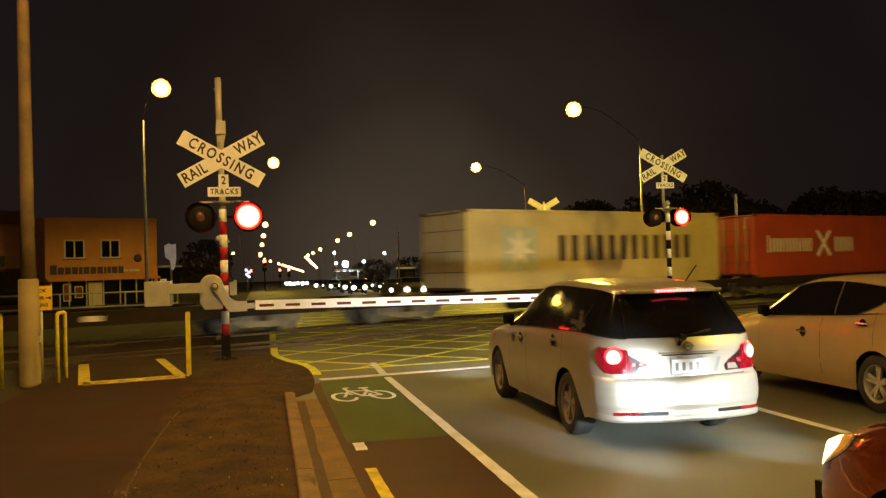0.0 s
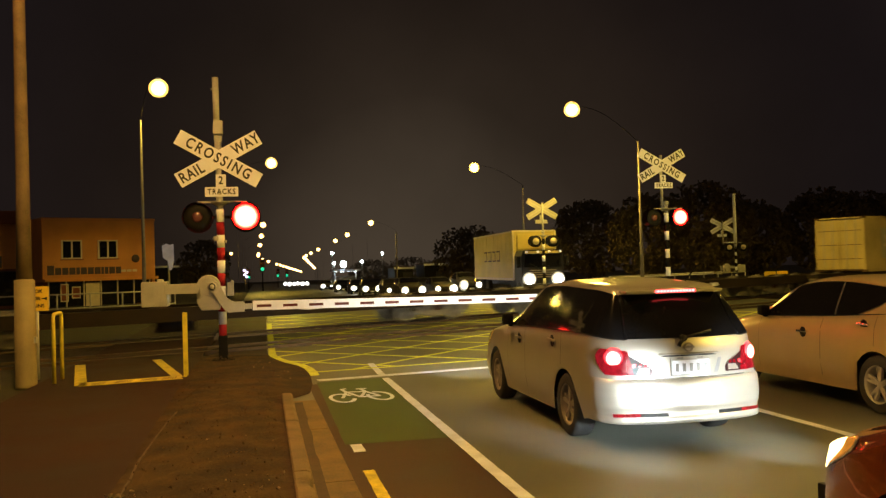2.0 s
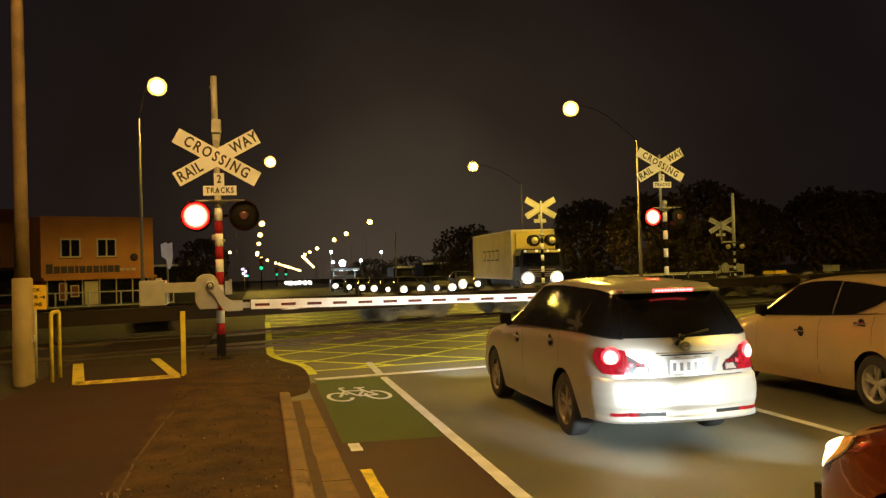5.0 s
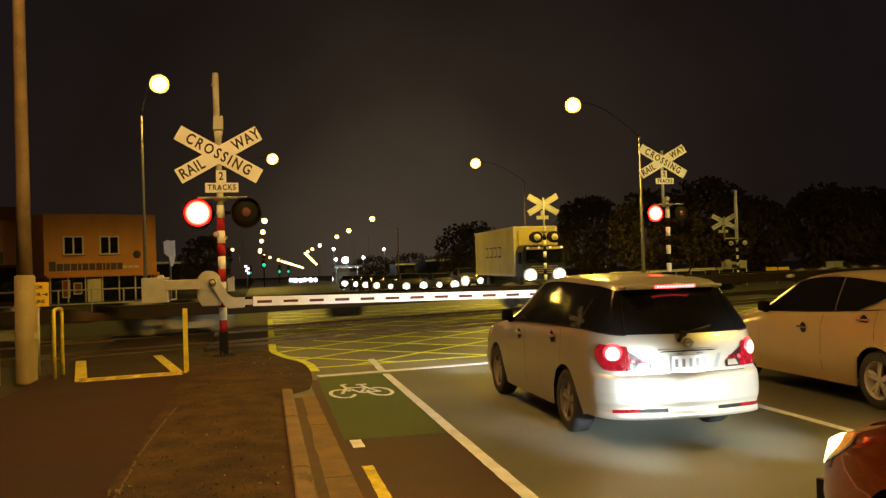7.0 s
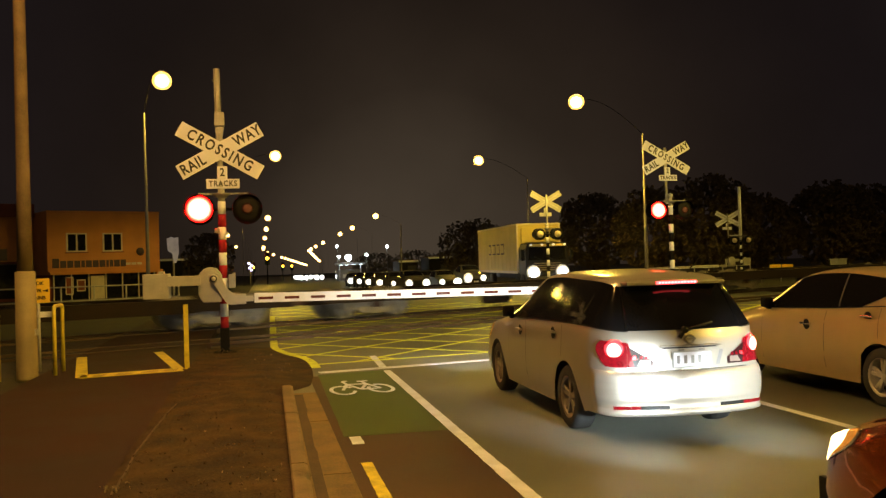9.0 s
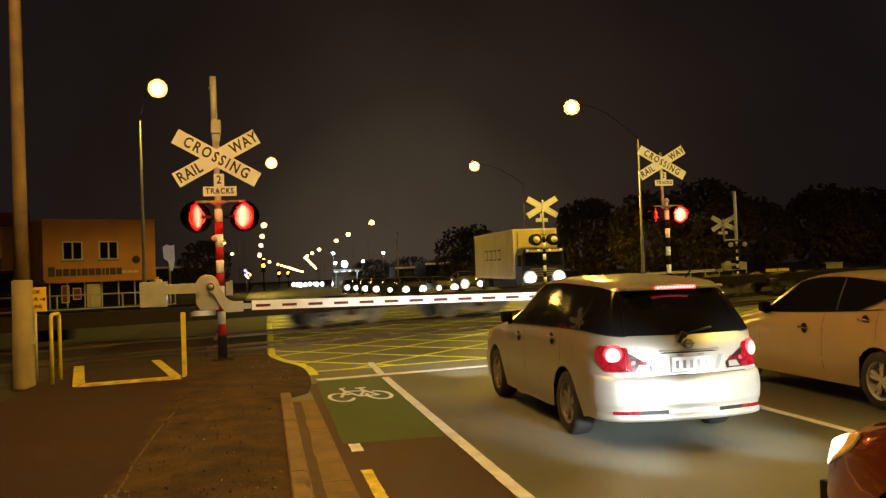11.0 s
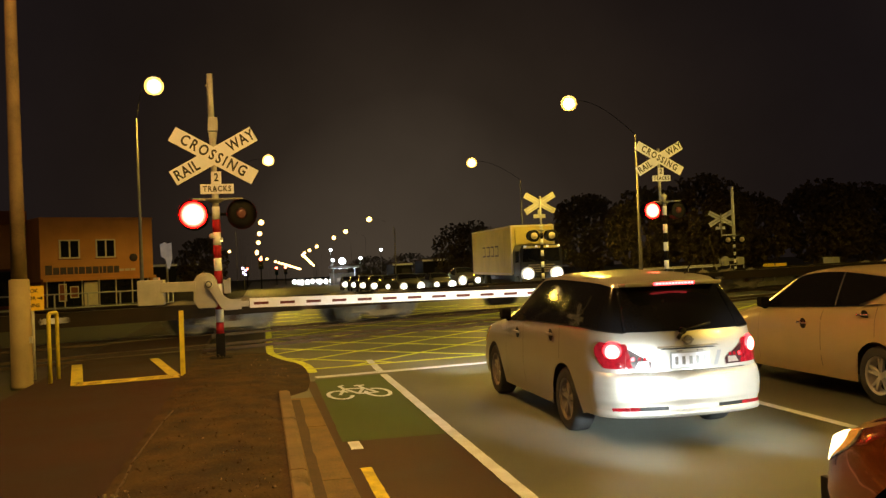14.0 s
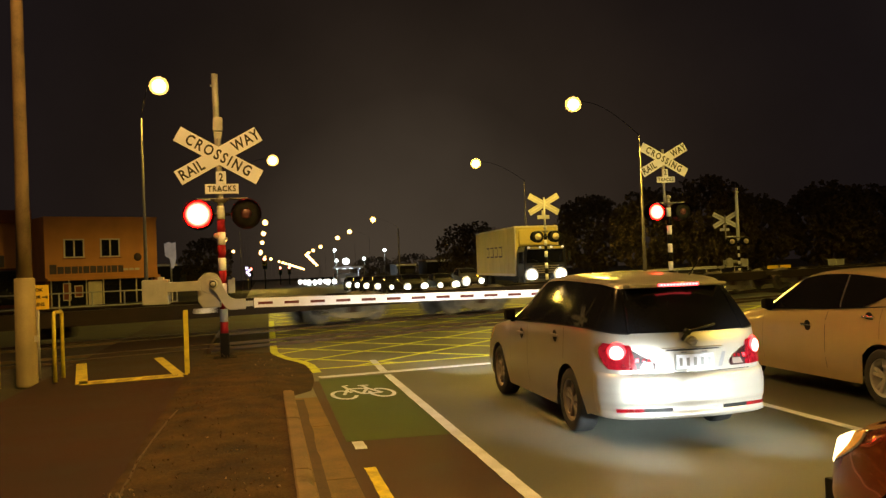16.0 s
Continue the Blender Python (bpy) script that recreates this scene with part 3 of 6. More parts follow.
def blade(angle, y):
    bm = box((0, 0, 0), (1.735, 0.006, 0.30), bev=0.002)
    return moved(bm, Matrix.Translation((0, y, 0)) @ Matrix.Rotation(radians(angle), 4, "Y"))


def flasher(parent, x, z, side, facing=True):
    """A round flashing lamp: black target board, hood, grey housing, and a turning lens with a lit and a dark face."""
    head = part("flashing_lamp", lathe([(0.02, -0.03), (0.28, -0.03), (0.29, -0.04), (0.29, -0.06), (0.02, -0.065)], 28, "Y", (0, 0.345, 0)), M["black"], parent, "round black warning lamp with a hood")
    head.location = (x, 0, z)
    part("lamp_housing", lathe([(0.165, 0.282), (0.16, 0.36), (0.13, 0.41), (0.05, 0.43), (0.045, 0.46), (0.005, 0.462)], 24, "Y"), M["sign_grey" if facing else "frame_pale"], head, "grey round lamp housing")
    bm = bmesh.new()
    seg, r0 = 20, 0.285
    rings = [[bm.verts.new((r0 * math.cos(math.pi * (-0.18 + 1.36 * k / seg)), yy, r0 * math.sin(math.pi * (-0.18 + 1.36 * k / seg)))) for k in range(seg + 1)] for yy in (0.30, -0.10)]
    for k in range(seg):
        bm.faces.new((rings[0][k], rings[0][k + 1], rings[1][k + 1], rings[1][k])).smooth = True
    bmesh.ops.solidify(bm, geom=list(bm.faces), thickness=0.004)
    part("hood", bm, M["black"], head)
    # The lit core and rings are oversized to draw the lamp's glare.
    lens = part("lens", lathe([(0.005, -0.066), (0.09, -0.058), (0.20, -0.038)], 28, "Y"), M["red_glow" if facing else "lens_dark"], head, "red glowing lamp lens" if facing else "dark lamp lens")
    part("lens_ring", lathe([(0.20, -0.038), (0.215, -0.030), (0.23, -0.020)], 28, "Y"), M["red_mid" if facing else "lens_dark"], lens)
    part("lens_rim", lathe([(0.23, -0.020), (0.25, -0.006), (0.270, 0.006)], 28, "Y"), M["red_halo" if facing else "black"], lens)
    part("lens_back", lathe([(0.274, -0.004), (0.274, 0.008), (0.17, 0.022), (0.07, 0.034), (0.005, 0.038)], 28, "Y"), M["black"], lens)
    part("lens_glass", lathe([(0.105, 0.030), (0.07, 0.046), (0.005, 0.052)], 24, "Y"), M["lens_dark"], lens)
    lens.location = (0, 0.0, 0)
    if facing:
        FLIP.append((lens, side))
    return head


def slab(outline, y0, y1, bev=0.0):
    """An upright plate with an outline in x, z, between two depths."""
    bm = bmesh.new()
    fr = [[bm.verts.new((x, yy, z)) for x, z in outline] for yy in (y0, y1)]
    bm.faces.new(fr[0])
    bm.faces.new(fr[1][::-1])
    for i in range(len(outline)):
        j = (i + 1) % len(outline)
        bm.faces.new((fr[0][i], fr[1][i], fr[1][j], fr[0][j]))
    bmesh.ops.recalc_face_normals(bm, faces=bm.faces)
    if bev:
        bmesh.ops.bevel(bm, geom=list(bm.edges), offset=bev, segments=2, affect="EDGES", profile=0.6, clamp_overlap=True)
    return bm


def barrier(t, boom):
    """The barrier drive with its round-topped housing, counterweight, elbow and arm."""
    top = [(-0.23 + 0.215 * math.cos(a), 1.465 + 0.215 * math.sin(a)) for a in [math.pi * k / 12 for k in range(13)]]
    case = part("barrier_machine", joined(slab([(-0.03, 1.02), (-0.02, 1.30)] + top + [(-0.445, 1.16), (-0.36, 1.02)], -0.42, -0.10, 0.02), box((-0.13, 0.0, 1.22), (0.18, 0.3, 0.34), bev=0.02)), M["grey_paint"], t, "grey barrier drive housing with a round top")
    part("cover_plate", slab([(-0.23 + 0.17 * math.cos(a), 1.46 + 0.17 * math.sin(a)) for a in [2 * math.pi * k / 24 for k in range(24)]], -0.435, -0.415, 0.005), M["grey_paint"], case)
    part("hub", joined(lathe([(0.005, -0.07), (0.035, -0.068), (0.04, -0.05), (0.075, -0.045), (0.085, -0.02), (0.085, 0.02), (0.01, 0.03)], 24, "Y", (-0.16, -0.50, 1.46))), M["galv"], case, "round steel pivot hub")
    part("hub_ring", lathe([(0.045, -0.004), (0.062, -0.004), (0.062, 0.004), (0.045, 0.004), (0.045, -0.004)], 24, "Y", (-0.16, -0.548, 1.46)), M["black"], case)
    elbow = [(-0.24, 1.53), (-0.12, 1.57), (-0.05, 1.54), (0.01, 1.42), (0.10, 1.25), (0.17, 1.19), (0.24, 1.165), (0.42, 1.165), (0.42, 0.975), (0.14, 0.965), (0.07, 0.99), (-0.02, 1.12), (-0.12, 1.30), (-0.24, 1.41)]
    part("elbow_arm", slab(elbow, -0.52, -0.43, 0.012), M["grey_paint"], t, "cast grey elbow that holds the barrier arm")
    for y in (-0.50, -0.06):
        part("counterweight_arm", box((-0.70, y, 1.435), (0.62, 0.05, 0.18), bev=0.010), M["grey_paint"], t)
    part("counterweight", joined(box((-1.19, -0.28, 1.35), (0.46, 0.46, 0.46), bev=0.02), tube((-1.19, -0.53, 1.36), (-1.19, -0.03, 1.36), 0.03), box((-1.10, -0.28, 1.60), (0.10, 0.2, 0.05), bev=0.01)), M["grey_paint"], t, "grey steel counterweight block")
    part("junction_box", joined(box((0.16, -0.06, 1.40), (0.13, 0.12, 0.26), bev=0.015), box((0.20, -0.10, 1.52), (0.06, 0.08, 0.08), bev=0.01)), M["sign_grey"], t, "small grey junction box on the post")
    part("conduit", bent([(0.12, -0.05, 1.62), (0.20, -0.07, 1.56), (0.17, -0.08, 1.36), (0.10, -0.06, 1.22), (0.07, -0.02, 1.05)], 0.016), M["black"], t)
    part("clamp", joined(box((0.48, -0.475, 1.07), (0.16, 0.07, 0.10), bev=0.01), tube((0.44, -0.53, 1.07), (0.44, -0.42, 1.07), 0.015)), M["galv"], t)
    beam = bmesh.new()
    x0, x1 = 0.57, 0.57 + boom
    ends = [[beam.verts.new((x, yy, zz)) for yy, zz in ((-0.49, zc - h), (-0.43, zc - h), (-0.43, zc + h), (-0.49, zc + h))] for x, zc, h in ((x0, 1.08, 0.090), (x1, 0.985, 0.065))]
    beam.faces.new(ends[0])
    beam.faces.new(ends[1][::-1])
    for i in range(4):
        j = (i + 1) % 4
        beam.faces.new((ends[0][i], ends[1][i], ends[1][j], ends[0][j]))
    bmesh.ops.recalc_face_normals(beam, faces=beam.faces)
    arm = part("barrier_arm", beam, M["post_white"], t, "white barrier arm with small red reflective bars")
    x = x0 + 0.21
    while x < x1 - 0.1:
        u = (x - x0) / boom
        part("reflector", box((x, -0.493, 1.072 - 0.095 * u), (0.27, 0.006, 0.05), bev=0.001), M["reflector_red"], arm)
        x += 0.487


def crossing_signal(m, label, boom=0.0, lit=True, bands=("post_red", "post_white"), big_mast=True, lamp_z=2.79, board_z=3.90, mast_x=0.0, post_x=0.0, band=0.245, base=0.505):
    """A level crossing signal: banded post, crossed boards, track count plates, two flashing lamps, and a barrier where it has one."""
    t = thing("crossing_signal", m, label, "crossing signal", "crossing signals")
    px = mast_x or post_x
    z, k = base, 0
    part("post_base", joined(box((px, 0, base / 2), (0.17, 0.17, base + 0.01), bev=0.02), box((px, 0, 0.03), (0.42, 0.42, 0.06), bev=0.01)), M["post_black"], t)
    while z < lamp_z + 0.1:
        part("post_band", tube((px, 0, z), (px, 0, z + (band if k else band * 0.9)), 0.075, seg=18), M[bands[k % 2]], t)
        z, k = z + (band if k else band * 0.9), k + 1
    part("post_cap", joined(tube((px, 0, z), (px, 0, lamp_z + 0.42), 0.06), lathe([(0.075, 0), (0.085, 0.03), (0.085, 0.10), (0.01, 0.14)], 16, c=(px, 0, lamp_z + 0.40))), M["galv"], t)
    part("upper_post", tube((0, 0, lamp_z + 0.2), (0, 0, board_z + 0.34), 0.045), M["galv"], t)
    if mast_x:
        part("mast", joined(tube((mast_x, 0, z), (mast_x, 0, 6.3), 0.11, 0.10), tube((mast_x, 0, lamp_z + 0.33), (0, 0, lamp_z + 0.33), 0.04), tube((mast_x, 0, board_z - 0.3), (0, 0, board_z - 0.3), 0.03)), M["post_white"], t, "pale steel mast beside the boards")
    elif big_mast:
        part("mast", joined(tube((-0.03, 0.17, 4.3), (-0.04, 0.17, 5.52), 0.062), tube((-0.02, 0.15, 3.0), (-0.02, 0.17, 4.35), 0.05), tube((-0.11, 0.15, 5.27), (-0.11, 0.15, 5.31), 0.015)), M["galv"], t, "galvanised steel mast behind the boards")
        sleeve = slab([(-0.105, 4.40), (-0.09, 4.665), (0.085, 4.665), (0.085, 4.40)], 0.06, 0.27, 0.012)
        part("mast_sleeve", joined(sleeve, slab([(-0.085, 4.38), (0.075, 4.38), (0.04, 4.18), (0.085, 4.08), (-0.075, 4.08)], 0.07, 0.26, 0.012), tube((0.0, 0.04, 4.33), (0.0, 0.30, 4.33), 0.018)), M["sign_grey"], t, "grey clamped mast sleeve")
    # With mast_x the backs and mast are white in place of missing lamplight.
    for ang, y, txt in ((29.6, -0.075, (("CROSSING", 0.0),)), (-29.0, -0.065, (("RAIL", -0.575), ("WAY", 0.585)))):
        b = part("crossed_board", moved(blade(ang, y), Matrix.Translation((0, 0, board_z))), [M["sign_white" if lit or mast_x else "sign_back"]], t, "white crossed warning board" if lit else "plain back of a crossed board")
        if lit:
            for word, off in txt:
                w = moved(letters(word, 0.285, spacing=1.34 if word == "CROSSING" else 1.12), Matrix.Diagonal((0.79, 1, 1, 1)))
                wm = Matrix.Translation((0, -0.079 if ang > 0 else -0.069, board_z)) @ Matrix.Rotation(radians(ang), 4, "Y") @ Matrix.Translation((off, 0, 0))
                part("lettering", moved(w, wm), M["sign_black"], b)
        else:
            part("stiffener", moved(box((0, 0.012, 0), (1.5, 0.014, 0.03), bev=0.003), Matrix.Translation((0, y, board_z)) @ Matrix.Rotation(radians(ang), 4, "Y")), M["galv"], b)
    n2 = part("count_plate", box((0.03, -0.07, board_z - 0.42), (0.19, 0.006, 0.24), bev=0.002), M["sign_white" if lit or mast_x else "sign_back"], t, "white plate with the track count")
    tr = part("tracks_plate", box((0.04, -0.075, board_z - 0.635), (0.62, 0.006, 0.185), bev=0.002), M["sign_white" if lit or mast_x else "sign_back"], t, "white plate below the boards")
    if lit:
        part("lettering", moved(letters("2", 0.215), Matrix.Translation((0.03, -0.077, board_z - 0.42)) @ Matrix.Diagonal((0.82, 1, 1, 1))), M["sign_black"], n2)
        part("lettering", moved(letters("TRACKS", 0.150, spacing=1.22), Matrix.Translation((0.04, -0.082, board_z - 0.635)) @ Matrix.Diagonal((0.82, 1, 1, 1))), M["sign_black"], tr)
    part("bracket", joined(lathe([(0.01, 0.20), (0.10, 0.22), (0.17, 0.27), (0.18, 0.29), (0.01, 0.30)], 20, c=(px, 0, lamp_z)), box((px, 0, lamp_z + 0.285), (0.86, 0.06, 0.04), bev=0.008), box((px + 0.36, -0.05, lamp_z + 0.285), (0.30, 0.16, 0.022), bev=0.005)), M["sign_grey"], t, "grey bracket that carries the lamps")
    part("lamp_arm", joined(tube((px - 0.46, 0.12, lamp_z), (px + 0.46, 0.12, lamp_z), 0.03), tube((px - 0.42, 0.12, lamp_z), (px - 0.40, 0.05, lamp_z + 0.29), 0.02), tube((px + 0.42, 0.12, lamp_z), (px + 0.40, 0.05, lamp_z + 0.29), 0.02)), M["black"], t)
    flasher(t, px - 0.42, lamp_z, "left", lit)
    flasher(t, px + 0.48, lamp_z, "right", lit)
    if big_mast:
        part("bell", lathe([(0.01, 0.03), (0.05, 0.02), (0.055, 0.0), (0.02, -0.01)], 18, "Y", (px - 0.09, -0.06, 2.37)), M["galv"], t)
        part("bell", lathe([(0.01, 0.02), (0.03, 0.01), (0.03, -0.01)], 14, "Y", (px + 0.09, -0.05, 2.31)), M["galv"], t)
    if boom:
        barrier(t, boom)
    return t


crossing_signal(pose(-0.60, 17.3, 0), "banded crossing signal with a lowered barrier and flashing red lamps", boom=8.6)
crossing_signal(pose(12.76, 25.6, 0), "crossing signal with black and white bands beside the road", bands=("post_black", "post_white"), big_mast=False, lamp_z=3.06, board_z=4.71, post_x=0.13, band=0.285, base=0.94)
crossing_signal(pose(14.5, 42.4, rise(42.4), 0, 0, 180) @ Matrix.Scale(1.04, 4), "crossing signal seen from behind, with plain backs of its boards", lit=False, bands=("post_black", "post_white"), big_mast=False, lamp_z=2.86, board_z=4.47, band=0.28)
crossing_signal(pose(30.55, 52.6, rise(52.6), 0, 0, 165), "distant crossing signal seen from behind, with a barrier housing", boom=7.0, lit=False, bands=("post_black", "post_white"), board_z=4.2, lamp_z=2.75, mast_x=-0.8, big_mast=False)


# ---- train ----
PITCH = 17.1
TRAIN = []      # (thing, distance along the track at the start)
WHEELSETS = []


def wheelset():
    bm = bmesh.new()
    add_tube(bm, (0, -0.80, 0), (0, 0.80, 0), 0.07)
    out = [bm]
    for s in (-1, 1):
        out.append(lathe([(0.02, s * 0.60), (0.10, s * 0.61), (0.12, s * 0.57), (0.33, s * 0.56), (0.36, s * 0.60), (0.42, s * 0.60), (0.425, s * 0.52), (0.45, s * 0.50), (0.45, s * 0.475), (0.36, s * 0.475), (0.12, s * 0.50), (0.02, s * 0.50)], 28, "Y"))
    return joined(*out)


def wagon(label):
    """A flat container wagon: side sills, centre sill, cross bearers, two bogies with their wheelsets, couplers and a brake wheel."""
    t = thing("flat_wagon", Matrix(), label, "railway wagon", "wagons of the train")
    half = PITCH / 2 - 0.45
    for s in (-1, 1):
        bm = box((0, s * 1.20, 0.70), (2 * half, 0.09, 0.30), bev=0.01)
        add_box(bm, (0, s * 1.17, 0.855), (2 * half, 0.18, 0.03))
        add_box(bm, (0, s * 1.17, 0.54), (2 * half - 5.2, 0.16, 0.03))
        part("side_sill", bm, M["wagon"], t)
    part("centre_sill", box((0, 0, 0.66), (2 * half, 0.42, 0.34), bev=0.01), M["wagon"], t)
    for i in range(11):
        part("cross_bearer", box((-half + 0.12 + (2 * half - 0.24) * i / 10, 0, 0.76), (0.16, 2.34, 0.16), bev=0.006), M["wagon"], t)
    for x in (-half + 0.3, -2.0, 2.0, half - 0.3):
        for s in (-1, 1):
            part("twist_lock", box((x, s * 1.15, 0.872), (0.18, 0.14, 0.02), bev=0.004), M["rust"], t)
    part("label_plate", box((1.9, -1.25, 0.70), (0.42, 0.012, 0.13), bev=0.002), M["sign_white"], t, "small white plate on the side sill")
    part("air_tank", lathe([(0.02, -0.55), (0.17, -0.50), (0.19, -0.42), (0.19, 0.42), (0.17, 0.50), (0.02, 0.55)], 18, "X", (-1.6, -0.55, 0.42)), M["wagon"], t)
    part("brake_wheel", joined(lathe([(0.20, -0.012), (0.215, 0), (0.20, 0.012), (0.185, 0), (0.20, -0.012)], 20, "Y", (half - 2.9, -1.27, 0.62)), box((half - 2.9, -1.26, 0.62), (0.38, 0.02, 0.03)), box((half - 2.9, -1.26, 0.62), (0.03, 0.02, 0.38))), M["wagon"], t)
    for s in (-1, 1):
        part("coupler", joined(box((s * (half + 0.22), 0, 0.60), (0.46, 0.16, 0.18), bev=0.02), box((s * (half + 0.36), 0.08, 0.60), (0.18, 0.20, 0.26), bev=0.03)), M["rust"], t)
        bx = s * (PITCH / 2 - 2.28)
        bog = part("bogie", joined(box((bx, 0, 0.50), (0.36, 1.9, 0.24), bev=0.02), tube((bx, 0, 0.4), (bx, 0, 0.66), 0.2)), M["rust"], t, "cast steel four-wheel bogie")
        for q in (-1, 1):
            fr = bmesh.new()
            outline = [(-1.15, 0.52), (-1.12, 0.36), (-0.72, 0.38), (-0.45, 0.22), (0.45, 0.22), (0.72, 0.38), (1.12, 0.36), (1.15, 0.52), (0.55, 0.66), (-0.55, 0.66)]
            f = [[fr.verts.new((bx + px, q * 0.86 + dy, pz)) for px, pz in outline] for dy in (-0.07, 0.07)]
            fr.faces.new(f[0])
            fr.faces.new(f[1][::-1])
            for i in range(len(outline)):
                j = (i + 1) % len(outline)
                fr.faces.new((f[0][i], f[1][i], f[1][j], f[0][j]))
            bmesh.ops.recalc_face_normals(fr, faces=fr.faces)
            part("side_frame", fr, M["wheel_steel"], bog)
            for a in (-0.89, 0.89):
                part("axle_box", box((bx + a, q * 0.93, 0.45), (0.26, 0.16, 0.22), bev=0.03), M["wheel_steel"], bog)
        for a in (-0.89, 0.89):
            w = part("wheelset", wheelset(), M["wheel_steel"], bog, "steel axle with two railway wheels")
            w.matrix_parent_inverse = Matrix.Translation((bx + a, 0, 0.495))
            WHEELSETS.append(w)
    return t


def container(name, paint, label, boards):
    """A corrugated 40 foot container with corner posts, castings, door bars and a plain painted sign."""
    t = thing(name, Matrix(), label, "shipping container", "containers on the train")
    L, W, H = 12.19, 2.44, 2.59
    for s in (-1, 1):
        bm = bmesh.new()
        n, prev = 160, None
        for i in range(n + 1):
            x = -L / 2 + 0.14 + (L - 0.28) * i / n
            d = 0.0 if i % 4 in (0, 1) else 0.034
            col = [bm.verts.new((x, s * (W / 2 - 0.012 - d), zz)) for zz in (0.15, H - 0.11)]
            if prev:
                bm.faces.new((prev[0], col[0], col[1], prev[1]))
            prev = col
        bmesh.ops.recalc_face_normals(bm, faces=bm.faces)
        part("side_wall", bm, paint, t)
        part("bottom_rail", box((0, s * (W / 2 - 0.03), 0.08), (L - 0.3, 0.06, 0.15), bev=0.006), paint, t)
        part("top_rail", box((0, s * (W / 2 - 0.03), H - 0.06), (L - 0.3, 0.06, 0.10), bev=0.006), paint, t)
        for e in (-1, 1):
            part("corner_post", box((e * (L / 2 - 0.08), s * (W / 2 - 0.08), H / 2), (0.155, 0.155, H - 0.24), bev=0.01), paint, t)
            for zz in (0.06, H - 0.06):
                part("corner_casting", box((e * (L / 2 - 0.09), s * (W / 2 - 0.081), zz), (0.178, 0.162, 0.12), bev=0.008), M["rust"], t)
    part("roof_panel", box((0, 0, H - 0.05), (L - 0.2, W - 0.12, 0.05)), paint, t)
    part("floor_panel", box((0, 0, 0.10), (L - 0.2, W - 0.12, 0.08)), M["rust"], t)
    for s in (-1, 1):
        d = part("end_door", box((-L / 2 + 0.05, s * 0.565, H / 2), (0.06, 1.10, H - 0.28), bev=0.01), paint, t, "end door with locking bars")
        for q in (-0.22, 0.22):
            part("locking_bar", tube((-L / 2 - 0.005, s * 0.565 + q, 0.14), (-L / 2 - 0.005, s * 0.565 + q, H - 0.12), 0.018), M["galv"], d)
        for zz in (0.62, 1.28, 1.94):
            part("door_groove", box((-L / 2 + 0.015, s * 0.565, zz), (0.016, 1.04, 0.03)), M["rust"], d)
    part("front_wall", box((L / 2 - 0.06, 0, H / 2), (0.05, W - 0.32, H - 0.24)), paint, t)
    boards(t, -W / 2 - 0.004, L, H)
    return t


def pale_sign(t, y, L, H):
    """A pale square with a seven-pointed star, and a row of dark bars where a word stands."""
    part("emblem_square", box((-L / 2 + 2.15, y, 1.32), (1.45, 0.012, 1.40)), M["pale_blue"], t, "faded grey-blue painted square")
    bm = bmesh.new()
    pts = []
    for k in range(14):
        r = 0.62 if k % 2 == 0 else 0.26
        a = math.pi / 2 + math.pi * k / 7
        pts.append((r * math.cos(a), r * math.sin(a)))
    star = plate(pts, -0.006, 0.006)
    moved(star, Matrix.Translation((-L / 2 + 2.15, y - 0.010, 1.32)) @ Matrix.Rotation(radians(90), 4, "X"))
    part("emblem_star", star, M["frame_pale"], t, "white painted star")
    x = -L / 2 + 3.75
    for k in range(6):
        w = 1.12 if k == 0 else 0.98
        for dx in (-0.30, 0.26):
            part("word_bar", box((x + w / 2 + dx, y - 0.006, 1.32), (0.27, 0.010, 0.86)), M["letter_dark"], t)
        x += w + 0.15


def red_sign(t, y, L, H):
    """White bars where words stand and a white tick-like mark."""
    x = -L / 2 + 0.85
    for k in range(7):
        part("word_bar", box((x, y, 1.30 + (0.05 if k == 0 else 0)), (0.10, 0.010, 0.72 if k == 0 else 0.56)), M["sign_white"], t)
        part("word_bar", box((x + 0.24, y, 1.30), (0.10, 0.010, 0.56)), M["sign_white"], t)
        x += 0.46
    for a in (48, -48):
        part("emblem_bar", box((x + 0.75, y - (0.002 if a > 0 else 0), 1.36), (1.45, 0.010, 0.16), rot=Euler((0, radians(a), 0)).to_matrix()), M["sign_white"], t)
    x += 1.7
    for k in range(3):
        part("word_bar", box((x, y, 1.30), (0.12, 0.010, 0.66)), M["sign_white"], t)
        part("word_bar", box((x + 0.26, y, 1.30), (0.10, 0.010, 0.60)), M["sign_white"], t)
        x += 0.5


first = wagon("dark empty flat container wagon rolling along the track")
for k in range(-1, 12):
    if k == 2:
        w = first
    else:
        w = copy_thing(first, Matrix())
        WHEELSETS += [o for o in w.children_recursive if o.name.startswith("wheelset")]
    TRAIN.append((w, 4.25 - PITCH * k, 0.02))
    if k < 1:
        tagged(w, "dark flat wagon that carries one shipping container")
TRAIN.append((container("shipping_container", M["cream_box"], "cream corrugated shipping container with a star emblem", pale_sign), 6.095, 0.88))
TRAIN.append((container("shipping_container", M["red_box"], "red corrugated shipping container with white marks", red_sign), 14.54 + 6.095, 0.88))


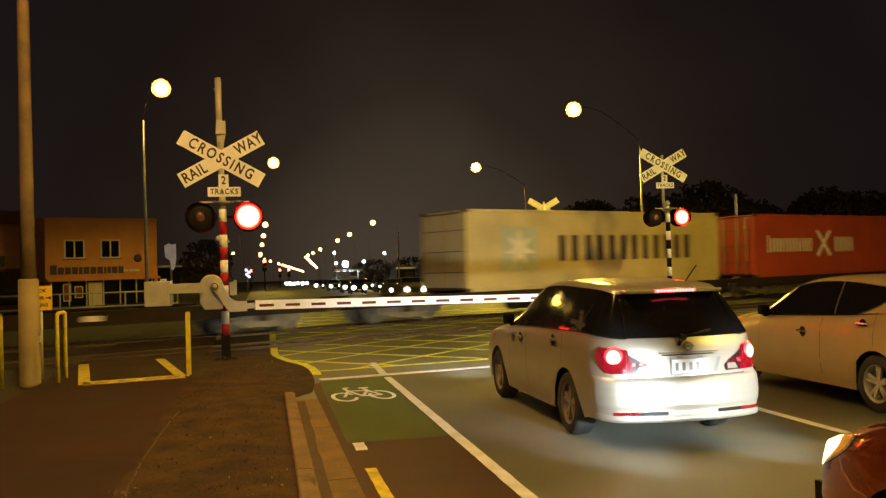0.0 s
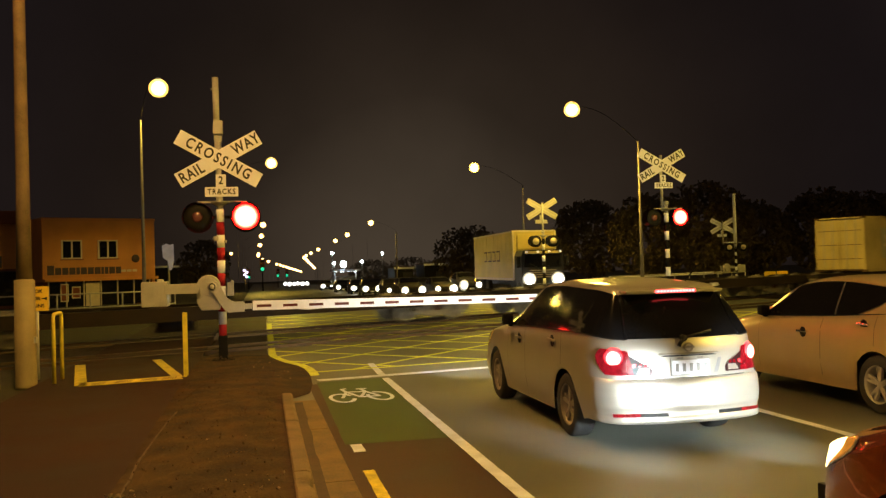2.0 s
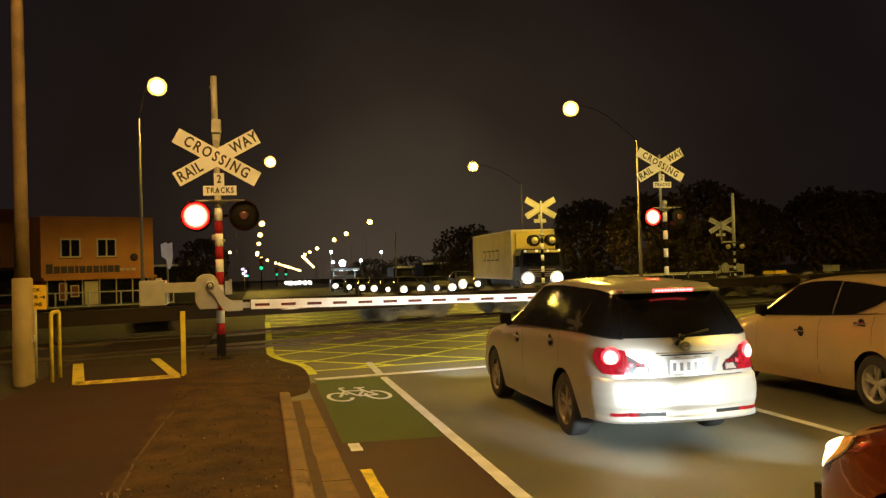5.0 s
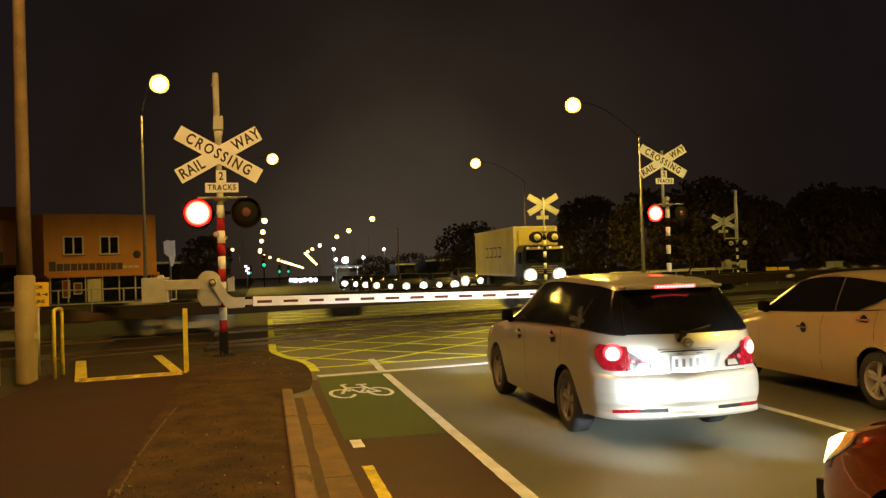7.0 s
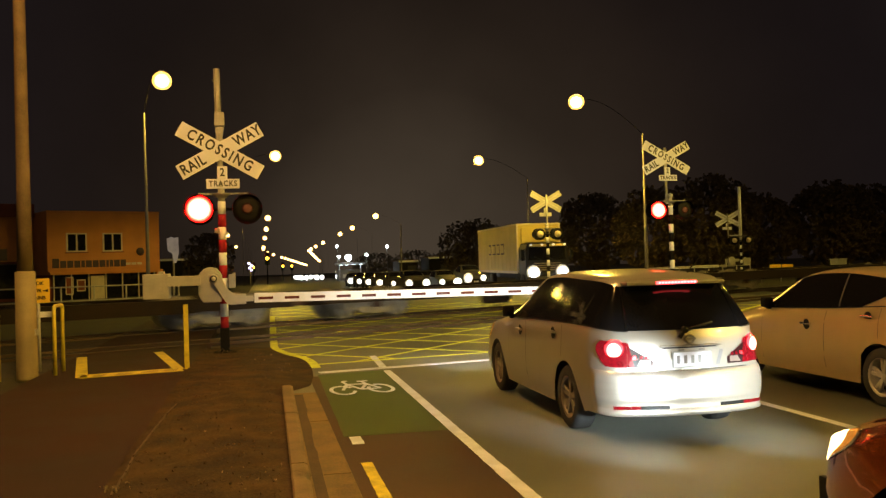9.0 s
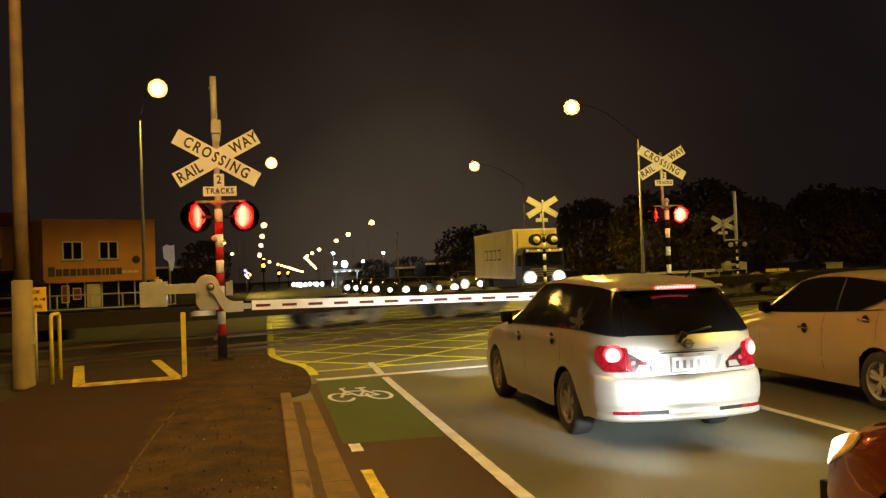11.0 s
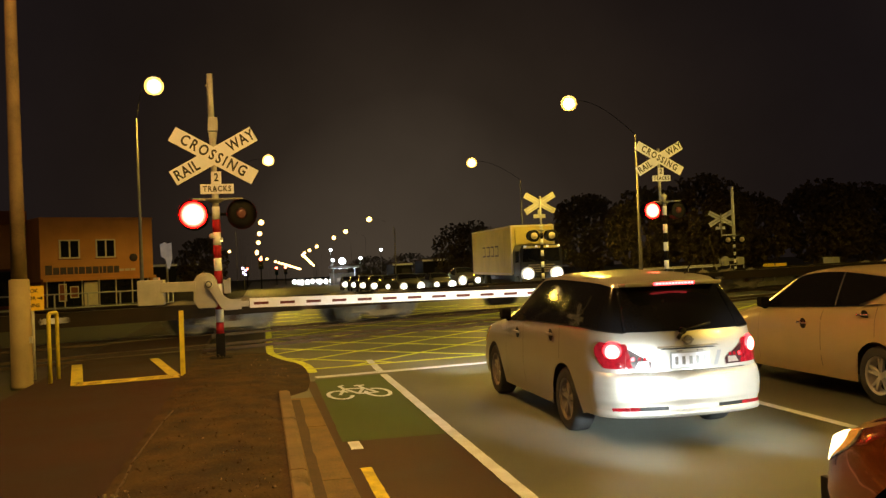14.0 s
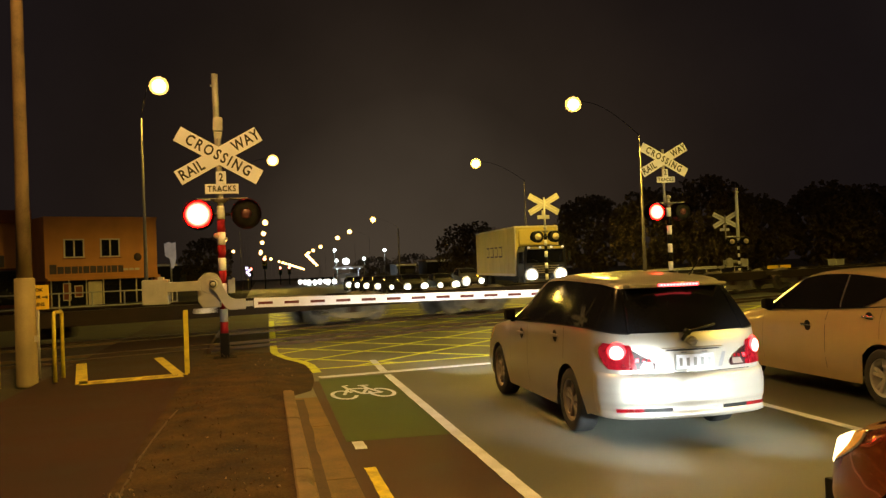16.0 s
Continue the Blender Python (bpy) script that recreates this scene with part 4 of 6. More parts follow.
# ---- cars ----
WAGON = [  # lower y, belt y, roof y, lower half width, belt half width, roof half width, belt height, roof height
    (2.21, 2.14, 2.10, 0.50, 0.52, 0.42, 0.66, 0.70), (2.17, 2.10, 2.06, 0.66, 0.66, 0.52, 0.70, 0.75), (2.02, 1.96, 1.94, 0.81, 0.78, 0.62, 0.76, 0.82),
    (1.55, 1.52, 1.50, 0.845, 0.82, 0.66, 0.88, 0.93), (1.05, 1.02, 0.98, 0.845, 0.83, 0.66, 0.95, 1.02), (0.68, 0.68, 0.40, 0.845, 0.838, 0.62, 0.97, 1.30),
    (0.25, 0.25, 0.00, 0.845, 0.84, 0.60, 0.98, 1.44), (-0.45, -0.45, -0.50, 0.845, 0.84, 0.60, 1.00, 1.475), (-1.15, -1.15, -1.15, 0.845, 0.83, 0.59, 1.015, 1.46),
    (-1.66, -1.64, -1.54, 0.838, 0.805, 0.575, 1.02, 1.445), (-1.92, -1.89, -1.70, 0.80, 0.757, 0.555, 1.005, 1.425), (-2.085, -2.03, -1.77, 0.712, 0.68, 0.53, 0.99, 1.41), (-2.15, -2.08, -1.80, 0.58, 0.57, 0.50, 0.98, 1.395)]
HATCH = [
    (2.05, 1.98, 1.94, 0.48, 0.50, 0.42, 0.68, 0.72), (2.00, 1.94, 1.90, 0.66, 0.66, 0.54, 0.72, 0.77), (1.86, 1.82, 1.80, 0.82, 0.79, 0.64, 0.78, 0.84),
    (1.40, 1.38, 1.36, 0.87, 0.84, 0.68, 0.90, 0.95), (0.95, 0.92, 0.88, 0.875, 0.85, 0.68, 0.97, 1.04), (0.62, 0.62, 0.34, 0.875, 0.858, 0.64, 0.99, 1.30),
    (0.20, 0.20, -0.05, 0.875, 0.86, 0.61, 1.01, 1.43), (-0.45, -0.45, -0.50, 0.875, 0.86, 0.60, 1.04, 1.465), (-1.05, -1.05, -1.05, 0.872, 0.85, 0.58, 1.08, 1.44),
    (-1.55, -1.50, -1.42, 0.868, 0.82, 0.55, 1.11, 1.38), (-1.92, -1.84, -1.62, 0.84, 0.77, 0.52, 1.11, 1.33), (-2.04, -1.95, -1.70, 0.78, 0.72, 0.49, 1.10, 1.29), (-2.09, -2.0, -1.74, 0.70, 0.66, 0.46, 1.09, 1.26)]
ROUND = [
    (2.03, 1.96, 1.92, 0.36, 0.38, 0.32, 0.60, 0.63), (1.97, 1.90, 1.86, 0.56, 0.56, 0.46, 0.66, 0.70), (1.80, 1.75, 1.73, 0.75, 0.73, 0.60, 0.75, 0.80),
    (1.38, 1.36, 1.34, 0.86, 0.83, 0.67, 0.885, 0.93)] + HATCH[4:]
SLEEK = [r[:6] + (r[6] * 0.945, r[7] * 0.945) for r in HATCH]
SLEEK[4] = (1.04, 1.02, 0.97) + SLEEK[4][3:]
SLEEK[5] = (0.76, 0.76, 0.48) + SLEEK[5][3:7] + (1.245,)
SLEEK[6] = (0.20, 0.20, 0.08) + SLEEK[6][3:7] + (1.375,)
SLEEK[7] = SLEEK[7][:7] + (1.405,)
LOW, GLASS, TOP = 6, 5, 5       # rows of the sill-to-belt, belt-to-roof and roof parts


class Shell:
    """The skin of a car, lofted through its stations, from which windows and lamps are cut as panels."""

    def __init__(self, table, front, rear, per=7, sill=0.20, arch=0.355, hub=0.31, shoulder=0.0):
        tab = np.array(table)
        n = (len(tab) - 1) * per
        self.G = []
        for i in range(n + 1):
            u = i / per
            k = min(int(u), len(tab) - 2)
            f = u - k
            p0, p1, p2, p3 = (tab[max(0, min(len(tab) - 1, q))] for q in (k - 1, k, k + 1, k + 2))
            row = 0.5 * (2 * p1 + (p2 - p0) * f + (2 * p0 - 5 * p1 + 4 * p2 - p3) * f * f + (3 * p1 - p0 - 3 * p2 + p3) * f ** 3)
            yl, yb, yr, wl, wb, wr, zb, zr = row
            base = sill + 0.055 * max(0.0, min(1.0, (rear - 0.25 - yl) / 0.25)) + 0.04 * max(0.0, min(1.0, (yl - front - 0.3) / 0.3))
            for c in (front, rear):
                if abs(yl - c) < arch:
                    base = max(base, hub + math.sqrt(arch * arch - (yl - c) ** 2) * 1.0)
            pts = []
            for j in range(LOW + 1):
                v = j / LOW
                z = base + (zb - base) * v
                t = max(0.0, min(1.0, (z - sill) / (zb - sill)))
                w = wl * (0.955 + 0.045 * min(1, t * 3)) + (wb - wl) * max(0, t - 0.45) / 0.55 + 0.012 * math.sin(math.pi * t) - shoulder * max(0.0, (t - 0.83) / 0.17)
                pts.append(Vector((w, yl + (yb - yl) * t ** 2, z)))
            for j in range(1, GLASS + 1):
                v = j / GLASS
                pts.append(Vector((wb - shoulder + (wr - wb + shoulder) * v ** 1.15, yb + (yr - yb) * v, zb + (zr - zb) * v)))
            for j in range(1, TOP + 1):
                a = math.pi / 2 * j / TOP
                pts.append(Vector((wr * math.cos(a) ** 0.8 if j < TOP else 0.0, yr, zr + 0.055 * math.sin(a))))
            self.G.append(pts)

    def at(self, i, k):
        i, k = max(0, min(len(self.G) - 1.001, i)), max(0, min(len(self.G[0]) - 1.001, k))
        a, b = int(i), int(k)
        f, g = i - a, k - b
        G = self.G
        return (G[a][b] * (1 - f) + G[a + 1][b] * f) * (1 - g) + (G[a][b + 1] * (1 - f) + G[a + 1][b + 1] * f) * g

    def skin(self):
        bm = bmesh.new()
        n, m = len(self.G), len(self.G[0])
        for s in (1, -1):
            vs = [[bm.verts.new((p.x * s, p.y, p.z)) for p in row] for row in self.G]
            for i in range(n - 1):
                for k in range(m - 1):
                    f = (vs[i][k], vs[i + 1][k], vs[i + 1][k + 1], vs[i][k + 1])
                    bm.faces.new(f if s > 0 else f[::-1]).smooth = True
        for end, sg in ((0, 1), (n - 1, -1)):
            rows = []
            for k in range(m):
                rows.append([bm.verts.new(self.cap(end, k, x / 6)) for x in range(-6, 7)])
            for k in range(m - 1):
                for x in range(12):
                    bm.faces.new((rows[k][x], rows[k][x + 1], rows[k + 1][x + 1], rows[k + 1][x])).smooth = True
        bmesh.ops.remove_doubles(bm, verts=bm.verts, dist=0.002)
        bmesh.ops.recalc_face_normals(bm, faces=bm.faces)
        return bm

    def cap(self, end, k, x):
        """A point of the front or rear face, x from -1 to 1."""
        k = max(0, min(len(self.G[0]) - 1.001, k))
        b = int(k)
        p = self.G[end][b].lerp(self.G[end][b + 1], k - b)
        return Vector((p.x * x, p.y + (1 if end == 0 else -1) * 0.085 * (1 - x * x), p.z))

    def wrap(self, start, top, proud, rows=24):
        """A band round the tail, from a station on one side over the rear face to the other side, up to a row, standing proud by a profile."""
        n = len(self.G) - 1
        st = [start + (n - 0.01 - start) * a / 16 for a in range(17)]
        cols = []
        for b in range(rows + 1):
            k = top * b / rows
            left = [self.at(i, k) for i in st]
            row = [Vector((-p.x, p.y, p.z)) for p in left] + [self.cap(n, k, x / 10) for x in range(-9, 10)] + left[::-1]
            cols.append(row)
        bm = bmesh.new()
        grid = []
        for b, row in enumerate(cols):
            up, dn = cols[min(b + 1, rows)], cols[max(b - 1, 0)]
            line = []
            for a, p in enumerate(row):
                d1, d2 = row[min(a + 1, len(row) - 1)] - row[max(a - 1, 0)], up[a] - dn[a]
                nrm = d1.cross(d2).normalized()
                ease = min(1.0, min(a, len(row) - 1 - a) / 3)
                line.append(bm.verts.new(p + nrm * (0.003 + (proud(b / rows) - 0.003) * ease)))
            grid.append(line)
        for r0, r1 in zip(grid, grid[1:]):
            for a in range(len(r0) - 1):
                bm.faces.new((r0[a], r0[a + 1], r1[a + 1], r1[a])).smooth = True
        return bm

    def panel(self, edge, off=0.006, nu=14, nv=6, sides=(1, -1), end=None):
        """A skin panel: edge(v) gives the two ends along the car (or across its face) and the row at v from 0 to 1."""
        bm = bmesh.new()
        for s in sides:
            grid = []
            for b in range(nv + 1):
                i0, i1, k = edge(b / nv)
                row = []
                for a in range(nu + 1):
                    i = i0 + (i1 - i0) * a / nu
                    if end is None:
                        p = self.at(i, k)
                        d1, d2 = self.at(i + 0.4, k) - self.at(i - 0.4, k), self.at(i, k + 0.3) - self.at(i, k - 0.3)
                    else:
                        p = self.cap(end, k, i)
                        d1, d2 = self.cap(end, k, i + 0.02) - self.cap(end, k, i - 0.02), self.cap(end, k + 0.3, i) - self.cap(end, k - 0.3, i)
                    nrm = d1.cross(d2).normalized()
                    if end is None and nrm.x < 0 or end is not None and nrm.y * (1 if end == 0 else -1) < 0:
                        nrm = -nrm
                    p = p + nrm * (off(b / nv) if callable(off) else off)
                    row.append(bm.verts.new((p.x * s, p.y, p.z)))
                grid.append(row)
            for r0, r1 in zip(grid, grid[1:]):
                for a in range(nu):
                    bm.faces.new((r0[a], r0[a + 1], r1[a + 1], r1[a])).smooth = True
        bmesh.ops.recalc_face_normals(bm, faces=bm.faces)
        return bm


def car_wheel(parent, x, y, r=0.31, spokes=5, paint="alloy"):
    s = 1 if x > 0 else -1
    w = part("wheel", lathe([(r * 0.66, -0.10), (r * 0.90, -0.105), (r * 0.985, -0.08), (r, -0.04), (r, 0.04), (r * 0.985, 0.08), (r * 0.90, 0.105), (r * 0.66, 0.10), (r * 0.66, -0.10)], 36, "X"), M["rubber"], parent, "black road tyre on an alloy rim")
    w.location = (x, y, r)
    bms = [lathe([(r * 0.66, s * -0.09), (r * 0.69, s * 0.085), (r * 0.66, s * 0.098), (r * 0.60, s * 0.07), (r * 0.60, s * -0.09)], 36, "X"),
           lathe([(0.01, s * 0.075), (0.035, s * 0.075), (0.06, s * 0.05), (0.06, s * 0.0)], 20, "X")]
    for k in range(spokes):
        for q in (-0.16, 0.16):
            a = 2 * math.pi * k / spokes
            bms.append(moved(box((s * 0.055, 0, r * 0.36), (0.035, 0.034, r * 0.56), bev=0.008), Matrix.Rotation(a + q, 4, "X")))
    part("rim", joined(*bms), M[paint], w, "silver alloy rim")
    part("brake_disc", lathe([(0.01, s * -0.02), (r * 0.58, s * -0.02), (r * 0.58, s * -0.035), (0.01, s * -0.035)], 24, "X"), M["black"], w)
    return w


def car(name, m, label, table, front, rear, paint, half, detail=True, lit_front=False, group="waiting cars", glass="glass_dark", lamp_r=0.23):
    """A passenger car: skin, windows, lamps, wheels, mirrors, handles and number plate bars."""
    sh = Shell(table, front, rear, per=7 if detail else 3, shoulder=0.045 if name == "hatchback_car" else 0.0)
    n = len(sh.G) - 1
    u = n / 12.0            # stations per row of the table
    t = thing(name, m, label, "car", group)
    body = part("body", sh.skin(), paint, t)
    part("underbody", box((0, 0, 0.42), (1.30, 2 * half - 0.5, 0.36), bev=0.03), M["black"], t)
    K = LOW
    ends = 11.98 if name == "estate_car" else 9.0
    lean, low_handle, back = (0.95, 1.35, 0.62) if name == "hatchback_car" else (1.35, 0.95, 0.0)
    for s in (1, -1):
        for i0, i1 in (((4.62, 6.95), (6.95, ends)) if name == "hatchback_car" else ((4.62, 6.1), (6.1, 7.75), (7.75, ends))):
            part("side_window", sh.panel(lambda v: ((i0 + (lean * v ** 0.9 if i0 < 5 else 0)) * u, (i1 - (0.25 * v + 1.1 * (1 - v) ** 2.2 if 8 < i1 < 11 else 0)) * u, K + 0.22 + (GLASS - 0.42) * v), off=0.012 if name == "hatchback_car" else 0.006, nu=24, sides=(s,)), M["glass_pale" if i0 < 5 and name == "estate_car" else "window_tint" if detail else glass], t, "dark tinted side window")
    part("windscreen", sh.panel(lambda v: (4.35 * u, 5.75 * u, K + GLASS + 0.3 + (TOP - 0.31) * v), off=0.005), M[glass], t, "dark windscreen")
    wide = 1.0 if name == "estate_car" else 0.95
    part("rear_window", sh.panel(lambda v: (-wide + 0.02 * v, wide - 0.02 * v, K + 0.22 + (GLASS - 0.32) * v), off=0.007, nu=18, end=n), M[glass], t, "dark tinted rear window")
    if name == "estate_car":
        for s in (1, -1):
            part("rear_pillar", bent([(s * (sh.at(n, K + 0.15 + q * (GLASS - 0.3) / 6).x - 0.004), sh.at(n, K + 0.15 + q * (GLASS - 0.3) / 6).y + 0.004, sh.at(n, K + 0.15 + q * (GLASS - 0.3) / 6).z) for q in range(7)], 0.017, 8), M["window_tint"], t)
    if detail:
        for s in (1, -1):
            for c, w in (((7.0, 0.11),) if name == "hatchback_car" else ((6.15, 0.10), (7.75, 0.12))):
                part("pillar", sh.panel(lambda v: (c * u + 0.12 * u * (1 - v) - w * u, c * u + 0.12 * u * (1 - v) + w * u, K + 0.22 + (GLASS - 0.42) * v), off=0.015 if name == "hatchback_car" else 0.009, nu=2, sides=(s,)), M[glass], t)
            if name == "hatchback_car":
                # A thin grey strip paints the reflection along the pillar edge.
                part("pillar_edge", sh.panel(lambda v: (7.12 * u + 0.14 * u * (1 - v), 7.16 * u + 0.14 * u * (1 - v), K + 0.3 + (GLASS - 0.6) * v), off=0.017, nu=1, sides=(s,)), M["post_dim"], t)
                part("belt_trim", sh.panel(lambda v: (4.75 * u, 8.6 * u, K + 0.19 + 0.05 * v), off=0.013, nv=1, nu=30, sides=(s,)), M["chrome"], t, "thin bright trim under the windows")
            for c in ((4.75, 6.95, 8.5) if name == "hatchback_car" else (4.55, 6.2, 7.9)):
                part("door_seam", sh.panel(lambda v: (c * u - 0.006 * u, c * u + 0.006 * u, 0.9 + (K - 1.0) * v), off=0.002, nu=1, sides=(s,)), M["post_dim"], t)
            for c in (5.85 + back, 7.55 + back):
                p = sh.at(c * u, K - low_handle)
                grip = part("door_handle", box((s * (p.x + 0.024), p.y, p.z + 0.010), (0.03, 0.19, 0.028), bev=0.011), M["chrome"] if name == "hatchback_car" else paint, t)
                # A dark disc on the skin paints the shade of the handle hollow.
                part("recess", lathe([(0.002, 0.0), (0.05, 0.003), (0.062, -0.004)], 18, "X", (s * (p.x + 0.004), p.y, p.z)), M["plastic"], grip)
            part("window_trim", sh.panel(lambda v: (4.6 * u, ends * u, K + 0.10 + 0.12 * v), off=0.010, nv=1, nu=30, sides=(s,)), M["plastic"], t)
            part("sill_trim", sh.panel(lambda v: (4.35 * u, 8.0 * u, 0.05 + 0.55 * v), off=0.012, nv=2, nu=20, sides=(s,)), paint, t)
            p = sh.at(5.05 * u, K + 0.4)
            part("mirror", joined(box((s * (p.x + 0.085), p.y - 0.02, p.z + 0.06), (0.13, 0.11, 0.13), bev=0.04), box((s * (p.x + 0.02), p.y + 0.02, p.z - 0.01), (0.08, 0.05, 0.04), bev=0.01)), M["post_black"], t, "black door mirror")
    for s in (1, -1):
        rim = "alloy_dark" if name == "estate_car" else "alloy"
        car_wheel(t, s * (table[6][3] - 0.11), front, paint=rim)
        car_wheel(t, s * (table[6][3] - 0.11), rear, paint=rim)
    # front lamps and grille
    for s in (1, -1):
        if detail:
            arc = lambda v: math.sqrt(max(0.0, 1 - (2 * v - 1) ** 2))
            lamp = part("headlight", sh.panel(lambda v: ((1.05 - 0.90 * arc(v)) * u, (1.05 + 1.55 * arc(v)) * u, K - 2.0 + 4.3 * v), off=0.010, nu=16, nv=22, sides=(s,)), M["car_glow" if lit_front else "clear_lens"], t, "glowing headlight" if lit_front else "clear headlight")
            part("turn_lens", sh.panel(lambda v: ((1.05 + 1.55 * arc(v)) * u, (1.06 + 1.80 * arc(v)) * u, K - 1.9 + 4.1 * v), off=0.008, nu=8, nv=22, sides=(s,)), M["amber_lens"], lamp, "amber turn lens")
            part("lamp_rim", sh.panel(lambda v: ((1.05 - 0.97 * arc(v)) * u, (1.06 + 1.86 * arc(v)) * u, K - 2.06 + 4.42 * v), off=0.005, nu=16, nv=22, sides=(s,)), M["clear_lens"], lamp)
        else:
            c = (s * 0.58, sh.cap(0, 4.2, 0.6).y + 0.0, 0.66)
            lamp = part("headlight", lathe([(0.01, 0.05), (lamp_r * 0.45, 0.045), (lamp_r * 0.62, 0.03)], 16, "Y"), M["head_glow"], t, "glowing headlight")
            lamp.location = c
            # A dim glowing ring stands for the glare round the headlight.
            part("reflector", lathe([(lamp_r * 0.62, 0.03), (lamp_r * 0.9, 0.01), (lamp_r * (1.05 if s > 0 else 0.85), -0.03)], 16, "Y"), M["head_rim"], lamp)
    part("grille", sh.panel(lambda v: (-0.6, 0.6, 3.2 + 1.6 * v), off=0.006, end=0), M["black"], t)
    part("bumper_grille", sh.panel(lambda v: (-0.75, 0.75, 0.5 + 1.5 * v), off=0.006, end=0), M["black"], t)
    part("plate", box((0, sh.cap(0, 2.6, 0).y + 0.012, sh.cap(0, 2.6, 0).z), (0.36, 0.012, 0.11), bev=0.002), M["sign_white"], t)
    return t, sh, n, u


def rear_details(t, sh, n, u, plate_bars=5):
    """Bumper, tail lamps, high brake lamp, plate with plain bars, badge, wiper and bumper inserts."""
    K = LOW
    paint = t.children[0].data.materials[0]

    def proud(v):
        """The bumper's section: a lip below, a groove for the inserts, a full face and a rounded top shelf."""
        return float(np.interp(v, (0.0, 0.03, 0.12, 0.17, 0.30, 0.36, 0.80, 0.93, 1.0), (0.004, 0.036, 0.038, 0.020, 0.020, 0.030, 0.028, 0.020, 0.002)))
    skin = sh.wrap(9.6 * u, 3.25, proud)
    part("bumper", skin, paint, t, "painted rear bumper with a lower lip")
    for s in (1, -1):
        lamp = part("tail_lamp", joined(sh.panel(lambda v: ((9.75 + 0.9 * (1 - v) ** 2 + 0.5 * v ** 4) * u, 12 * u, K - 2.45 + 1.80 * v), off=0.012, nu=10, nv=10, sides=(s,)),
                                        sh.panel(lambda v: (s * (0.90 + 0.08 * v ** 1.2), s * 1.0, K - 2.45 + 1.75 * v), off=0.012, nu=4, nv=10, sides=(1,), end=n)), M["tail_lens"], t, "red tail lamp cluster, lit")
        part("inner_lens", sh.panel(lambda v: (s * (0.60 + 0.02 * (1 - v) + 0.36 * max(0.0, (v - 0.32) / 0.68)), s * (0.90 + 0.08 * v), K - 2.45 + 1.42 * v), off=0.012, nu=8, nv=12, sides=(1,), end=n), M["smoke_lens"], lamp, "smoked inner lamp glass")
        p, q = sh.at(11.15 * u, K - 1.25), sh.at(11.15 * u + 0.5, K - 1.25) - sh.at(11.15 * u - 0.5, K - 1.25)
        turn = math.atan2(-q.x, -q.y)
        dome = lathe([(0.004, 0.032), (0.040, 0.027), (0.062, 0.014), (0.072, -0.002)], 24, "X")
        part("brake_lens", moved(dome, Matrix.Scale(s, 4, (1, 0, 0)) @ Matrix.Translation(p + Vector((0.004, 0, 0))) @ Matrix.Rotation(-turn, 4, "Z")), M["brake_glow"], lamp, "round bright glowing brake lamp")
        part("brake_ring", moved(lathe([(0.069, 0.008), (0.082, -0.006), (0.096, -0.022)], 24, "X"), Matrix.Scale(s, 4, (1, 0, 0)) @ Matrix.Translation(p + Vector((0.004, 0, 0))) @ Matrix.Rotation(-turn, 4, "Z")), M["tail_glow"], lamp)
        part("reverse_lens", sh.panel(lambda v: (s * 0.66, s * (0.86 - 0.05 * v), K - 2.34 + 0.42 * v), off=0.017, nu=6, nv=3, sides=(1,), end=n), M["alloy_dark"], lamp, "clear reversing lens")
        for c in (0.72, 0.80, 0.90):
            part("lens_facet", sh.panel(lambda v: (s * (c - 0.028), s * (c + 0.028 - 0.02 * v), K - 1.86 + 0.22 * v), off=0.017, nu=2, nv=1, sides=(1,), end=n), M["tail_glow" if c > 0.85 else "tail_lens"], lamp)
        part("bumper_insert", sh.panel(lambda v: (s * 0.42, s * 1.0, 0.56 + 0.27 * v), off=0.029, nu=10, nv=2, sides=(1,), end=n), M["plastic"], t)
        part("reflector", joined(sh.panel(lambda v: (s * 0.86, s * 1.0, 0.57 + 0.24 * v), off=0.033, nu=6, nv=2, sides=(1,), end=n), sh.panel(lambda v: (11.0 * u, 12 * u, 0.57 + 0.24 * v), off=0.031, nu=8, nv=2, sides=(s,))), M["tail_lens"], t, "red bumper reflector")
        part("plate_lamp", box((s * 0.10, sh.cap(n, K - 1.28, 0.1).y - 0.02, sh.cap(n, K - 1.28, 0.1).z), (0.05, 0.02, 0.012), bev=0.003), M["clear_lens"], t)
    part("bumper_seam", sh.panel(lambda v: (-0.985, 0.985, 3.26 + 0.05 * v), off=0.004, nv=1, nu=20, end=n), M["black"], t)
    # A dark strip is painted for the shadow in the tailgate handle recess.
    part("handle_recess", sh.panel(lambda v: (-0.50 + 0.10 * v, 0.50 - 0.10 * v, K - 1.16 + 0.09 * v), off=0.006, nv=2, nu=14, end=n), M["plastic"], t, "dark strip painted for the shadow in the tailgate handle recess")
    part("tailgate_lip", sh.panel(lambda v: (-0.52 + 0.03 * v, 0.52 - 0.03 * v, K - 1.07 + 0.20 * v), off=lambda v: 0.026 * math.sin(math.pi * min(1.0, v + 0.25)), nv=5, nu=14, end=n), paint, t)
    # Grey panels beside the plate paint the shade of its recess sides.
    for s in (1, -1):
        part("recess_edge", sh.panel(lambda v: (s * (0.40 + 0.10 * v), s * (0.47 + 0.10 * v), K - 2.45 + 1.05 * v), off=0.006, nv=4, nu=3, sides=(1,), end=n), M["mid_paint"], t)
    p = sh.cap(n, K - 1.95, 0)
    pl = part("number_plate", box((0, p.y - 0.016, p.z), (0.36, 0.014, 0.125), bev=0.003), M["sign_white"], t, "white number plate with plain dark bars")
